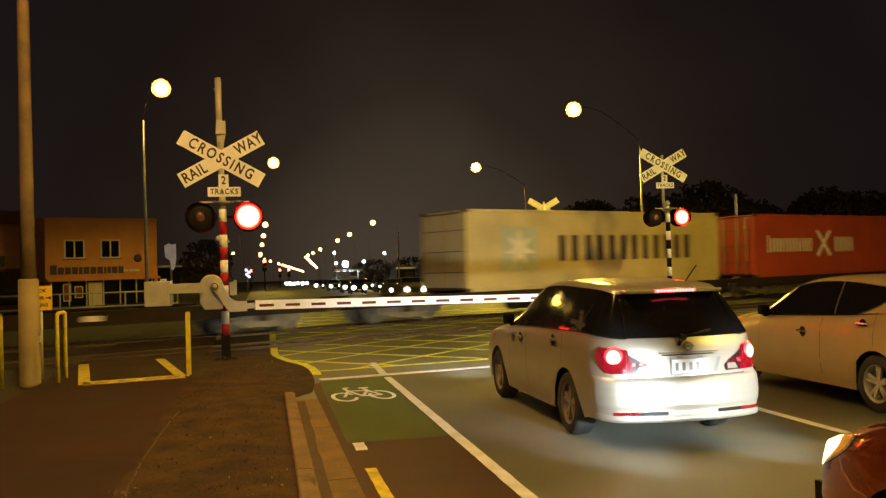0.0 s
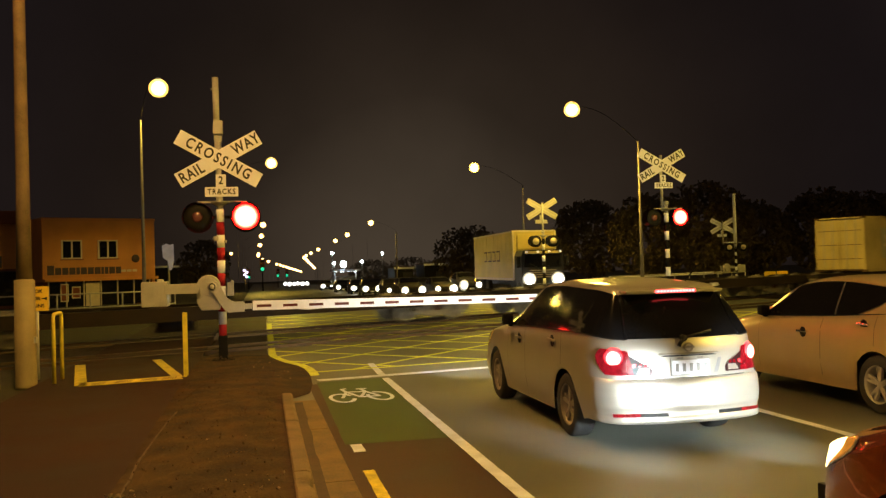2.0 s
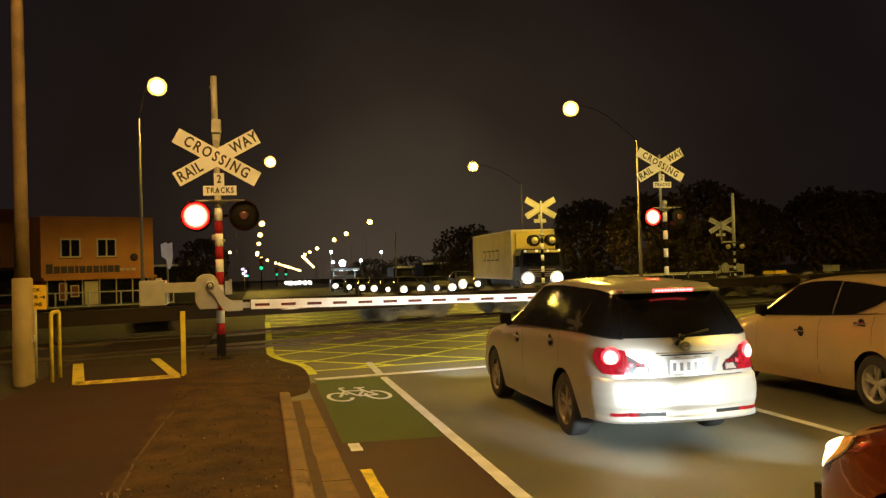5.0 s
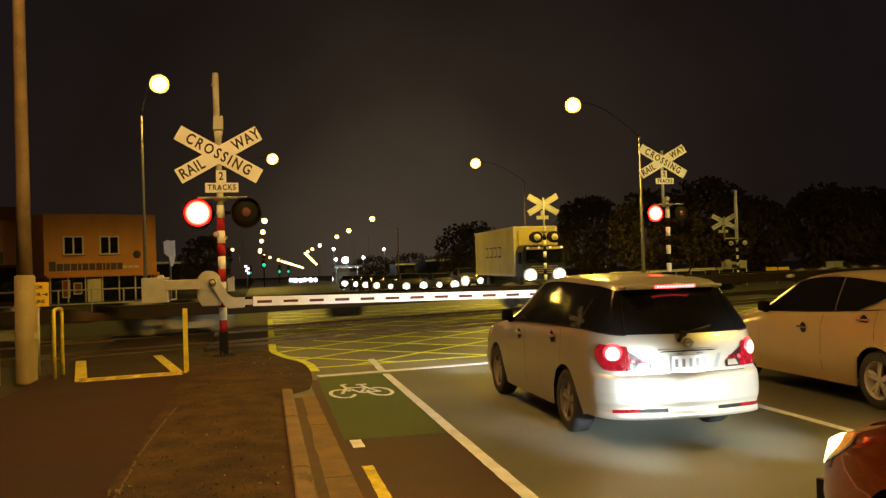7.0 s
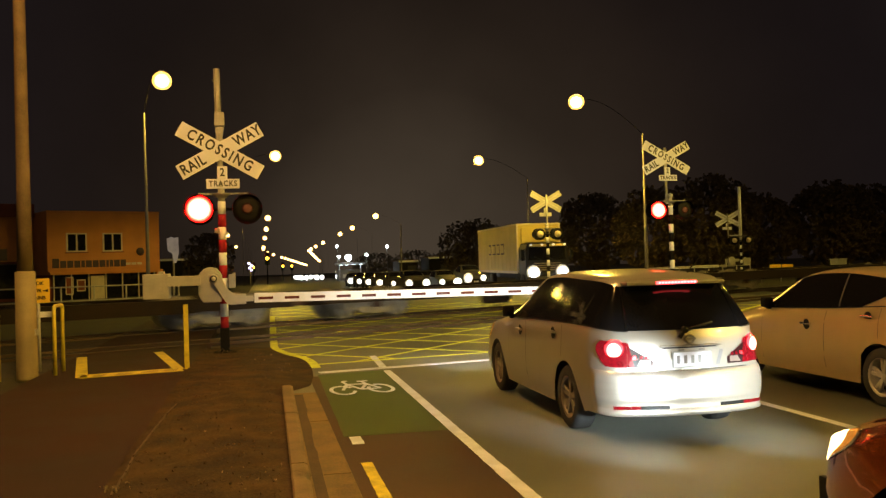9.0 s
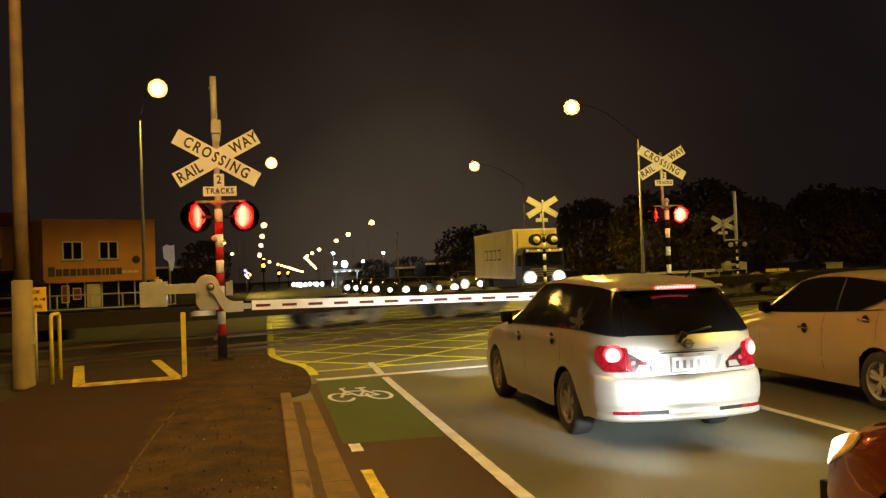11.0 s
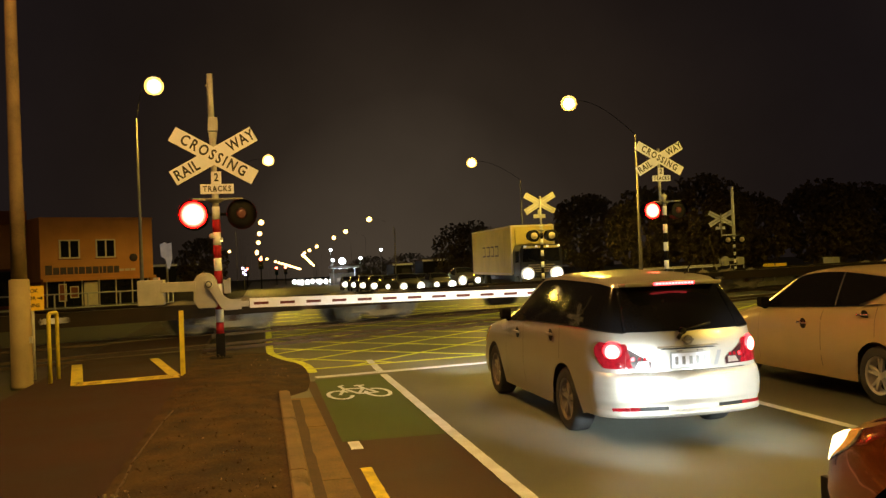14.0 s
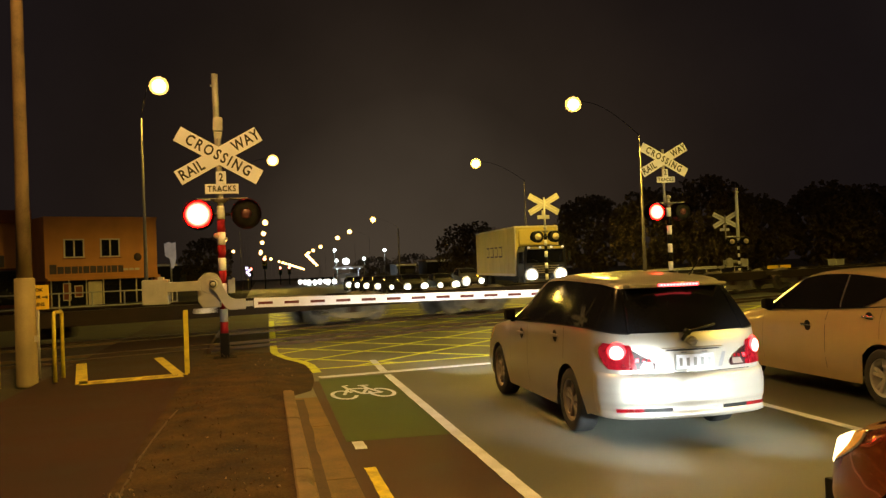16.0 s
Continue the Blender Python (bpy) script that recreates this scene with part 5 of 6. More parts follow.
    part("plate_surround", joined(box((0, p.y - 0.010, p.z), (0.385, 0.012, 0.15), bev=0.003)), M["sign_grey"], pl)
    for k in range(plate_bars):
        part("plate_bar", box((-0.14 + 0.28 * k / (plate_bars - 1), p.y - 0.024, p.z), (0.030, 0.004, 0.07)), M["mid_paint"], pl)
    q = sh.cap(n, K - 0.34, 0)
    part("badge", joined(lathe([(0.030, -0.006), (0.044, -0.010), (0.044, 0.0), (0.030, 0.0), (0.030, -0.006)], 24, "Y", (0, q.y - 0.008, q.z - 0.02)), box((0, q.y - 0.012, q.z - 0.02), (0.115, 0.010, 0.018), bev=0.003)), M["alloy_dark"], t, "round chrome badge with a cross bar")
    w0, w1 = sh.cap(n, K + 0.25, -0.08), sh.cap(n, K + 0.9, 0.45)
    part("wiper", joined(tube(w0 + Vector((0, -0.03, 0)), w1 + Vector((0, -0.035, 0)), 0.011), tube(w0 + Vector((0, -0.03, 0)), w0 + Vector((-0.05, -0.03, -0.07)), 0.018), lathe([(0.005, -0.05), (0.03, -0.045), (0.03, 0.0)], 14, "Y", tuple(w0))), M["plastic"], t)
    b = sh.cap(n, K + GLASS + 0.2, 0)
    part("spoiler", box((0, b.y + 0.03, b.z + 0.015), (0.98, 0.20, 0.030), bev=0.013), paint, t)
    hb = part("high_brake_lamp", box((0, b.y - 0.078, b.z + 0.018), (0.40, 0.02, 0.026), bev=0.006), M["high_glow"], t, "lit red high brake lamp")
    for k in range(12):
        part("diode", lathe([(0.002, -0.006), (0.008, -0.003), (0.008, 0.0)], 8, "Y", (-0.176 + 0.032 * k, b.y - 0.089, b.z + 0.018)), M["brake_glow"], hb)
    part("muffler", lathe([(0.01, -0.22), (0.07, -0.20), (0.08, 0.0), (0.07, 0.20), (0.01, 0.22)], 18, "X", (0.42, sh.cap(n, 0, 0.4).y + 0.5, 0.27)), M["rubber"], t)


estate = car("estate_car", pose(3.82, 9.40, 0, 0, 0, -0.8) @ Matrix.Diagonal((0.975, 1, 1, 1)), "silver estate car with lit brake lamps waiting at the stop line", WAGON, 1.42, -1.20, M["silver_paint"], 2.2)
rear_details(*estate)
part("antenna", bent([(0.30, -1.55, 1.46), (0.31, -1.62, 1.52), (0.34, -1.75, 1.64)], 0.006), M["plastic"], estate[0])
hatch = car("hatchback_car", pose(7.30, 9.46, 0), "pale gold hatchback waiting in the next lane", SLEEK, 1.38, -1.33, M["gold_paint"], 2.0)
rear_details(*hatch)
front_car = car("red_car", pose(3.87, 2.62, 0) @ Matrix.Diagonal((1, 1, 0.865, 1)), "orange-red car with headlights on behind the silver estate", ROUND, 0.98, -1.26, M["orange_paint"], 2.0, lit_front=True)
part("bumper_guard", box((-0.70, 1.86, 0.33), (0.05, 0.10, 0.26), bev=0.015), M["plastic"], front_car[0], "black bumper corner guard")
for cx, cy, power, far, low, angle, veer in ((3.87, 4.78, 1250.0, 2.6, 0.41, 37, 0.12), (3.80, 11.62, 620.0, 18.0, 0.55, 60, -0.8), (7.32, 11.52, 620.0, 18.0, 0.55, 60, -0.8)):
    for s in (-1, 1):
        spot("headlight_beam", look((cx + s * 0.58, cy, 0.66), (cx + s * (0.66 if angle < 60 else 0.50) - veer, cy + far, low)), power, (0.90, 1.0, 1.0) if angle < 60 else (0.95, 1.0, 0.90), angle, 1.0 if angle < 60 else 0.8, 0.05)


# ---- oncoming traffic beyond the tracks ----
def delivery_truck():
    """A cab-over truck with a tall curtain-sided body, facing the crossing, lamps lit."""
    t = thing("truck", pose(15.50, 45.5, rise(45.5), 0, 0, 177.5), "cream curtain-sided truck with its headlights on beyond the tracks", "truck")
    b = part("cargo_body", box((0, -7.0, 2.39), (2.50, 10.7, 2.70), bev=0.03), M["truck_cream"], t, "tall cream cargo body")
    part("roof_cap", box((0, -7.0, 3.77), (2.54, 10.75, 0.09), bev=0.02), M["frame_pale"], b)
    for s in (-1, 1):
        part("corner_post", box((s * 1.235, -1.66, 2.39), (0.09, 0.10, 2.72), bev=0.015), M["frame_pale"], b)
        part("side_rail", box((s * 1.255, -7.0, 1.06), (0.03, 10.6, 0.14), bev=0.01), M["frame_pale"], b)
        for k in range(10):
            part("curtain_fold", tube((s * 1.243, -2.35 - 1.0 * k, 1.15), (s * 1.243, -2.35 - 1.0 * k, 3.68), 0.020, seg=8), M["truck_cream"], b)
    for k, (w, h) in enumerate(((0.85, 0.56), (0.75, 0.56), (0.85, 0.56), (0.70, 0.56))):
        y = -5.2 - 1.15 * k
        for dz in (-0.5, 0.5):
            part("word_bar", box((1.262, y, 2.42 + dz * h), (0.010, w, 0.085)), M["letter_dark"], b)
        part("word_bar", box((1.262, y + w * 0.42, 2.42), (0.010, 0.085, h)), M["letter_dark"], b)
    part("wind_deflector", slab([(-1.05, 2.74), (-1.05, 3.52), (-0.98, 3.60), (0.98, 3.60), (1.05, 3.52), (1.05, 2.74)], -1.60, -1.40, 0.03), M["truck_cream"], t, "cream panel above the cab")
    part("cab", joined(slab([(-1.20, 0.95), (-1.20, 2.35), (-1.08, 2.66), (1.08, 2.66), (1.20, 2.35), (1.20, 0.95)], -1.62, -0.02, 0.07), box((0, -0.85, 0.75), (2.26, 1.4, 0.5), bev=0.05)), M["night_paint"], t, "dark truck cab")
    part("sun_visor", slab([(-1.0, 2.46), (-1.0, 2.60), (1.0, 2.60), (1.0, 2.46)], -0.04, 0.16, 0.02), M["truck_cream"], t)
    part("windscreen", slab([(-1.06, 1.72), (-0.98, 2.44), (0.98, 2.44), (1.06, 1.72)], -0.03, 0.02, 0.01), M["glass_dark"], t, "dark windscreen")
    for s in (-0.35, 0.35):
        part("wiper", tube((s, 0.035, 1.74), (s + 0.40, 0.035, 1.92), 0.012, seg=8), M["plastic"], t)
    part("bumper", box((0, 0.03, 0.62), (2.42, 0.24, 0.40), bev=0.05), M["dark_paint"], t)
    for k in range(4):
        part("grille_bar", box((0, 0.01, 1.18 + 0.12 * k), (1.5, 0.06, 0.05), bev=0.01), M["alloy_dark"], t)
    for s in (-1, 1):
        lamp = part("headlight", lathe([(0.01, 0.07), (0.20, 0.055), (0.26, 0.02), (0.26, -0.05), (0.01, -0.06)], 24, "Y", (s * 0.82, 0.13, 1.06)), M["head_glow"], t, "glowing headlight")
        # This dim ring draws the glare round the truck's headlight.
        part("lamp_surround", lathe([(0.26, 0.012), (0.32, 0.0), (0.38, -0.04)], 24, "Y", (s * 0.82, 0.13, 1.06)), M["head_rim"], lamp)
        part("fog_lamp", lathe([(0.01, 0.03), (0.06, 0.02), (0.06, -0.03)], 16, "Y", (s * 0.80, 0.165, 0.58)), M["head_rim"], t)
        part("mirror", joined(box((s * 1.38, -0.02, 2.05), (0.16, 0.14, 0.52), bev=0.03), tube((s * 1.20, -0.1, 2.3), (s * 1.38, -0.02, 2.28), 0.02, seg=8), tube((s * 1.20, -0.1, 1.8), (s * 1.38, -0.02, 1.82), 0.02, seg=8)), M["black"], t)
        part("door_window", box((s * 1.205, -0.65, 2.02), (0.02, 0.80, 0.62), bev=0.008), M["glass_dark"], t)
        for y in (-0.95, -9.0, -10.2):
            wh = part("wheel", lathe([(0.05, -0.14), (0.28, -0.14), (0.46, -0.14), (0.50, -0.10), (0.50, 0.10), (0.46, 0.14), (0.28, 0.14), (0.05, 0.10)], 26, "X"), M["rubber"], t)
            wh.location = (s * 1.02, y, 0.50)
    for x in (-0.95, -0.32, 0.32, 0.95):
        part("marker_lamp", box((x, 0.17, 2.56), (0.13, 0.06, 0.10), bev=0.02), M["head_rim"], t, "small lit roof marker")
    part("side_marker", box((1.27, -12.1, 0.95), (0.05, 0.12, 0.10), bev=0.02), M["amber_glow"], t, "small lit amber side marker")
    part("chassis", box((0, -6.4, 0.80), (0.9, 11.4, 0.3)), M["black"], t)
    return t


delivery_truck()
van = car("van", pose(16.9, 69.5, rise(69.5), 0, 0, 180) @ Matrix.Diagonal((1.06, 1.1, 1.25, 1)), "pale van with its lamps on in the queue beyond the tracks", HATCH, 1.38, -1.26, M["dark_paint"], 2.0, detail=False, lit_front=True, group="queue beyond the tracks")
QUEUE = [(13.7, 64.5), (13.7, 71.5), (13.8, 79), (10.4, 59.5), (10.4, 66.5), (13.7, 87.5), (13.7, 96)]
q_dark = car("queue_car", pose(*QUEUE[0], rise(QUEUE[0][1]), 0, 0, 180), "dark car with bright headlights waiting beyond the tracks", WAGON, 1.42, -1.20, M["night_paint"], 2.2, detail=False, lit_front=True, group="queue beyond the tracks")[0]
for x, y in QUEUE[1:]:
    copy_thing(q_dark, pose(x, y, rise(y), 0, 0, 180))
# lamp_r is oversized to draw the glare of distant headlights.
far_car = car("far_car", pose(10.4, 262, rise(262), 0, 0, 180), "far dark car with glaring headlights driving up", WAGON, 1.42, -1.20, M["night_paint"], 2.2, detail=False, lit_front=True, group="cars driving up", lamp_r=0.62)[0]
COMING = [(far_car, 10.4, 262, 172, 0, 16)]
for k, (x, y0, y1, t0, t1) in enumerate(((10.4, 92, 74, 0, 5), (10.4, 101, 81.5, 0, 6), (13.8, 112, 104, 0, 6), (10.4, 120, 89, 0, 8), (13.8, 142, 112, 0, 9), (10.4, 150, 97, 0, 9.5), (10.4, 276, 184, 0, 16), (13.8, 288, 190, 0, 16), (13.8, 258, 168, 0, 16), (10.4, 300, 205, 0, 16))):
    COMING.append((copy_thing(far_car if t1 == 16 else q_dark, pose(x, y0, rise(y0), 0, 0, 180)), x, y0, y1, t0, t1))
    if t1 < 16:
        tagged(COMING[-1][0], "dark car with bright headlights driving up to the queue", group="cars driving up")


vary = random.Random(17)
for ob in [c for c in scene.objects if c.name.startswith("headlight") and c.parent and c.parent.name.split(".")[0] in ("queue_car", "van")]:
    k = vary.choice((0.65, 0.85, 1.0, 1.2, 1.45))
    ob.scale = (k * vary.uniform(0.9, 1.25), 1.0, k)


# ---- street lamps ----
def bend(y):
    return 0.0 if y < 316 else 0.0805 * (y - 316)


def street_lamp(x, y, side, reach=3.7, z=10.0, glow="sodium_glow", k=1.0, top=8.8, slim=1.0):
    """A tall steel lamp post with a curved outreach arm and a lit sodium lantern. side: 1 where the post stands to the right."""
    g = rise(y)
    t = thing("street_lamp", pose(x, y, g), "tall street lamp with a lit orange sodium lantern", "street lamp", "street lamps along the road")
    # Far posts get a darker grey to keep them dim under their lamps.
    part("post", tube((side * reach, 0, 0), (side * reach, 0, top), (0.10 if y < 50 else 0.07) * slim, 0.035 * slim), M["lamp_post" if y < 50 else "post_dim"], t)
    pts = [(side * (reach * (1 - s) + 0.35 * s), 0, top + (z + 0.1 - top) * math.sin(s * math.pi / 2)) for s in [i / 8 for i in range(9)]]
    # The arm is painted black to look backlit.
    part("outreach_arm", bent(pts, 0.014 * slim), M["post_black"], t)
    bulb = part("bulb", lathe([(0.01, 0.25), (0.14, 0.21), (0.23, 0.11), (0.26, -0.01), (0.22, -0.14), (0.12, -0.23), (0.01, -0.26)], 20, c=(0, 0, z - 0.04)), M["bulb_glow"], t, "white-hot glowing lamp bulb")
    lan = part("lantern", lathe([(0.01, 0.36), (0.08, 0.35), (0.12, 0.31), (0.12, 0.28)], 20, c=(0, 0, z)), M["grey_paint"], t)
    # An oversized translucent globe stands for the glare round the lamp.
    bowl = part("bowl", lathe([(0.10, 0.30), (0.24, 0.23), (0.33, 0.10), (0.36, -0.05), (0.33, -0.19), (0.22, -0.32), (0.01, -0.38)], 24, c=(0, 0, z)), M[glow], t, "translucent glowing globe for the lamp's glare")
    for o in (lan, bowl, bulb):
        o.matrix_basis = Matrix.Translation((0, 0, z)) @ Matrix.Diagonal((k, k, k, 1)) @ Matrix.Translation((0, 0, -z))
    return t


# The last four are unseen, added to light the near and right sides.
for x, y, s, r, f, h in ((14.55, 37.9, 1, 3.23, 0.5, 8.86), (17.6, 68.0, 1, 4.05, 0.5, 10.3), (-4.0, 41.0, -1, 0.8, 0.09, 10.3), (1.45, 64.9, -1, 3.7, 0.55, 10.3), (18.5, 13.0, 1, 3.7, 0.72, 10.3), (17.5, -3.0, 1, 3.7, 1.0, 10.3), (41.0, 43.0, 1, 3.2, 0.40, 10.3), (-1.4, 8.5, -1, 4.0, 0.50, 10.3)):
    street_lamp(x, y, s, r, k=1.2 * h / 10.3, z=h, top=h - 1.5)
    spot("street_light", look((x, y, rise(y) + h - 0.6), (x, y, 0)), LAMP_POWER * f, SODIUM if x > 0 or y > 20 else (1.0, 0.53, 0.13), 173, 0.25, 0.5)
for x, ys, s in ((17.5, (131, 165, 190, 242, 274, 300, 324, 350, 378, 409, 440, 470, 500, 540, 580, 620), 1), (1.5, (131, 163, 203, 270, 286, 339, 372, 434, 467, 500, 536, 560, 588, 620, 655, 690, 730, 770, 810, 850), -1)):
    for y in ys:
        street_lamp(x + bend(y), y, s, glow="far_glow", k=0.95 + y / 430, slim=0.45)
        if y == 131:
            spot("street_light", look((x, y, rise(y) + 9.7), (x, y, 0)), LAMP_POWER * 0.9, SODIUM, 173, 0.25, 0.5)

for x, y, z in ((-6.3, 190, 10.3), (-5.9, 240, 9.4)):
    street_lamp(x, y, -1, reach=1.5, z=z, glow="far_glow", k=1.25)


# ---- left side: street pole, rails, notice ----
def street_pole():
    t = thing("concrete_pole", pose(-3.61, 15.2, 0), "tall round concrete pole with a paler lower band", "pole")
    part("lower_shaft", lathe([(0.168, -0.05), (0.165, 0.0), (0.155, 1.69), (0.122, 1.70)], 24), M["pole"], t, "paler painted lower shaft")
    part("upper_shaft", lathe([(0.122, 1.70), (0.104, 3.0), (0.090, 6.4), (0.07, 10.0), (0.01, 10.02)], 24), M["concrete"], t)
    part("bracket", box((0.16, -0.05, 0.72), (0.05, 0.06, 0.10), bev=0.01), M["galv"], t)


street_pole()
for x, y in ((-3.09, 14.72), (-4.03, 14.6)):
    t = thing("hoop_rail", pose(x, y, 0.05), "yellow painted steel hoop rail beside the footpath", "barrier rail", "yellow hoop rails")
    pts = [(0, 0, -0.1), (0, 0, 1.0)] + [(0, 0.09 - 0.09 * math.cos(a), 1.0 + 0.09 * math.sin(a)) for a in (0.5, 1.0, 1.57)] + [(0, 0.50, 1.09)] + [(0, 0.50 + 0.09 * math.sin(a), 1.0 + 0.09 * math.cos(a)) for a in (0.5, 1.0, 1.57)] + [(0, 0.59, -0.1)]
    part("hoop", bent(pts, 0.030), M["yellow_line"], t)
solid("post", joined(box((0, 0, 0.5), (0.075, 0.05, 1.08), bev=0.012)), M["yellow_line"], "yellow flat steel marker post beside the footpath", "post", m=pose(-1.10, 14.66, 0.05))
notice = thing("notice_sign", pose(-3.66, 16.2, 0), "small yellow warning sign on a post", "sign")
part("post", tube((0, 0.03, -0.05), (0, 0.03, 1.55), 0.025), M["galv"], notice)
board = part("board", box((0, 0, 1.36), (0.38, 0.012, 0.42), bev=0.004), M["sign_yellow"], notice)
for k, word in enumerate(("LOOK", "FOR", "TRAINS")):
    part("lettering", moved(letters(word, 0.085), Matrix.Translation((-0.02, -0.009, 1.485 - 0.125 * k))), M["sign_black"], board)
part("arrow", joined(box((0.12, -0.009, 1.36), (0.07, 0.004, 0.02)), box((0.155, -0.009, 1.36), (0.03, 0.004, 0.05))), M["sign_black"], board)


# ---- far side: shop, walls, station canopy, signals, trees ----
def shop():
    """A two-storey rendered shop with two upper windows, a sign band of dark bars, and a glazed ground floor."""
    t = thing("shop_building", pose(-12.9, 79.8, rise(80), 0, 0, 26.9), "orange-lit rendered shop building with two upper windows", "building")
    W, H, F = 9.5, 7.55, 2.15
    wall = part("upper_wall", box((0, 4.0, (H + F) / 2), (W, 8.0, H - F), bev=0.03), M["stucco"], t)
    part("parapet", box((0, 0.02, H - 0.10), (W + 0.10, 0.16, 0.16), bev=0.02), M["stucco"], t)
    part("side_wall", box((W / 2 - 0.15, 4.0, F / 2 - 0.05), (0.3, 7.9, F + 0.1)), M["stucco"], t)
    # Left and back walls: the same render in a darker, shaded colour.
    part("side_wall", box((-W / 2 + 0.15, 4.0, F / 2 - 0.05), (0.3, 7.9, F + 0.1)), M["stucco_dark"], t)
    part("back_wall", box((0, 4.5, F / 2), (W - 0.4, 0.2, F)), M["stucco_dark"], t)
    for x in (-2.4, 0.6):
        w = part("window", box((x, -0.03, 4.85), (1.70, 0.08, 1.62), bev=0.01), M["frame_pale"], t, "pale framed upper window")
        for dx in (-0.39, 0.39):
            part("pane", box((x + dx, -0.075, 4.85), (0.64, 0.012, 1.38)), M["glass_dark"], w)
        part("sill", box((x, -0.08, 3.99), (1.85, 0.16, 0.07), bev=0.01), M["stucco_dark"], w)
    sgn = part("sign_band", box((-0.95, -0.03, 3.05), (7.2, 0.05, 0.95), bev=0.01), M["stucco"], t)
    x = -4.4
    for k, w in enumerate((0.55, 0.5, 0.5, 0.5, 0.3, 0.5, 0.5, 0.5, 0.22, 0.3, 0.5, 0.45)):
        part("word_bar", box((x + w / 2, -0.07, 3.02 + (0.09 if k == 0 else 0)), (w, 0.03, 0.80 if k == 0 else 0.60), bev=0.01), M["letter_dark"], sgn)
        x += w + 0.07
    for k in range(3):
        part("word_bar", box((1.9 + 0.5 * k, -0.07, 2.95), (0.40, 0.03, 0.20)), M["frame_pale"], sgn)
    part("emblem", lathe([(0.01, -0.10), (0.30, -0.08), (0.36, -0.03)], 20, "Y", (3.0, 0, 4.0)), M["letter_dark"], t, "dark round emblem")
    part("fascia", box((0, -0.35, F + 0.12), (W, 0.7, 0.24), bev=0.02), M["stucco"], t)
    for k in range(7):
        x = -W / 2 + 0.45 + k * 1.42
        part("shopfront_mullion", box((x, -0.02, F / 2), (0.09, 0.10, F)), M["frame_pale"], t)
        if k < 6:
            part("shop_window", box((x + 0.71, 0.0, F / 2), (1.30, 0.03, F - 0.1)), M["glass_dark"], t, "shop window")
    part("door", box((-0.75, -0.08, 1.0), (1.15, 0.05, 2.0), bev=0.01), M["frame_pale"], t, "pale shop door")
    for x, w, h in ((-3.05, 0.65, 1.5), (-2.1, 0.7, 1.0)):
        pl = part("poster", box((x, -0.035, 1.2), (w, 0.03, h), bev=0.005), M["frame_pale"], t, "pale framed poster in the shop window")
        part("poster_sheet", box((x, -0.055, 1.2), (w - 0.16, 0.012, h - 0.18)), M["stucco_dark"], pl)
    return t


shop()
side = thing("low_building", pose(-24.9, 78.2, rise(78), 0, 0, 26.9), "reddish rendered building with a dark shopfront beside the shop", "building")
part("upper_wall", box((0, 4, 5.3), (12.4, 8, 3.9), bev=0.05), M["stucco"], side)
part("fascia", box((0.2, -0.12, 7.75), (12.9, 0.5, 1.1), bev=0.04), M["stucco_dark"], side)
part("roof", box((0, 4, 7.75), (12.4, 7.9, 1.0), bev=0.04), M["stucco_dark"], side)
part("lower_wall", box((0, 4.2, 1.65), (12.3, 7.6, 3.4), bev=0.02), M["stucco_dark"], side)
for k in range(5):
    wnd = part("shop_window", box((-4.7 + 2.35 * k, 0.36, 1.65), (2.2, 0.06, 2.9), bev=0.01), M["glass_dark"], side, "dark shop window")
    part("window_frame", joined(box((-5.82 + 2.35 * k, 0.33, 1.65), (0.10, 0.12, 3.1), bev=0.01), box((-4.7 + 2.35 * k, 0.33, 3.14), (2.3, 0.12, 0.10), bev=0.01)), M["letter_dark"], wnd)
part("sign_board", box((2.6, -0.06, 3.85), (2.3, 0.08, 0.8), bev=0.02), M["sign_lit"], side, "pale lit sign board")
part("vent", box((4.15, -0.10, 3.95), (0.6, 0.2, 1.0), bev=0.02), M["letter_dark"], side)
pylon = thing("pylon_sign", pose(-8.4, 92, rise(92)), "tall white sign on a mast", "sign")
part("mast", tube((0, 0, 0), (0, 0, 5.6), 0.10), M["galv"], pylon)
# sign_lit adds a weak glow of its own to keep the panel pale.
part("panel", slab([(-0.62, 5.55), (-0.15, 5.75), (0.10, 5.60), (0.50, 5.70), (0.52, 4.1), (0.40, 3.55), (0.25, 3.05), (0.02, 3.10), (-0.10, 4.0), (-0.55, 4.35)], -0.10, 0.10, 0.02), M["sign_lit"], pylon)

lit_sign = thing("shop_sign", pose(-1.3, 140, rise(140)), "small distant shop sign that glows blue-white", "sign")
part("post", tube((0, 0.1, 0), (0, 0.1, 3.9), 0.06, seg=8), M["lamp_post"], lit_sign)
part("panel", box((0, 0.02, 3.0), (0.9, 0.14, 1.7), bev=0.03), M["dark_paint"], lit_sign)
for dx, dz in ((-0.2, 3.45), (0.2, 3.1), (-0.12, 2.75), (0.2, 2.4)):
    part("light_box", box((dx, -0.08, dz), (0.34, 0.05, 0.28), bev=0.02), M["blue_glow"], lit_sign, "glowing blue-white light box")


def rail_fence(p, q, n):
    """A steel pedestrian guard rail: posts, two rails and uprights."""
    p, q = Vector(p), Vector(q)
    t = thing("guard_rail", Matrix.Translation(p), "thin pale steel guard rail beyond the tracks", "railing", "guard rails")
    d = q - p
    for k in range(n + 1):
        part("post", tube(d * (k / n) + Vector((0, 0, -0.05)), d * (k / n) + Vector((0, 0, 1.1)), 0.03, seg=8), M["galv"], t)
    for z in (0.55, 1.08):
        part("rail", tube(Vector((0, 0, z)), d + Vector((0, 0, z)), 0.025, seg=8), M["galv"], t)


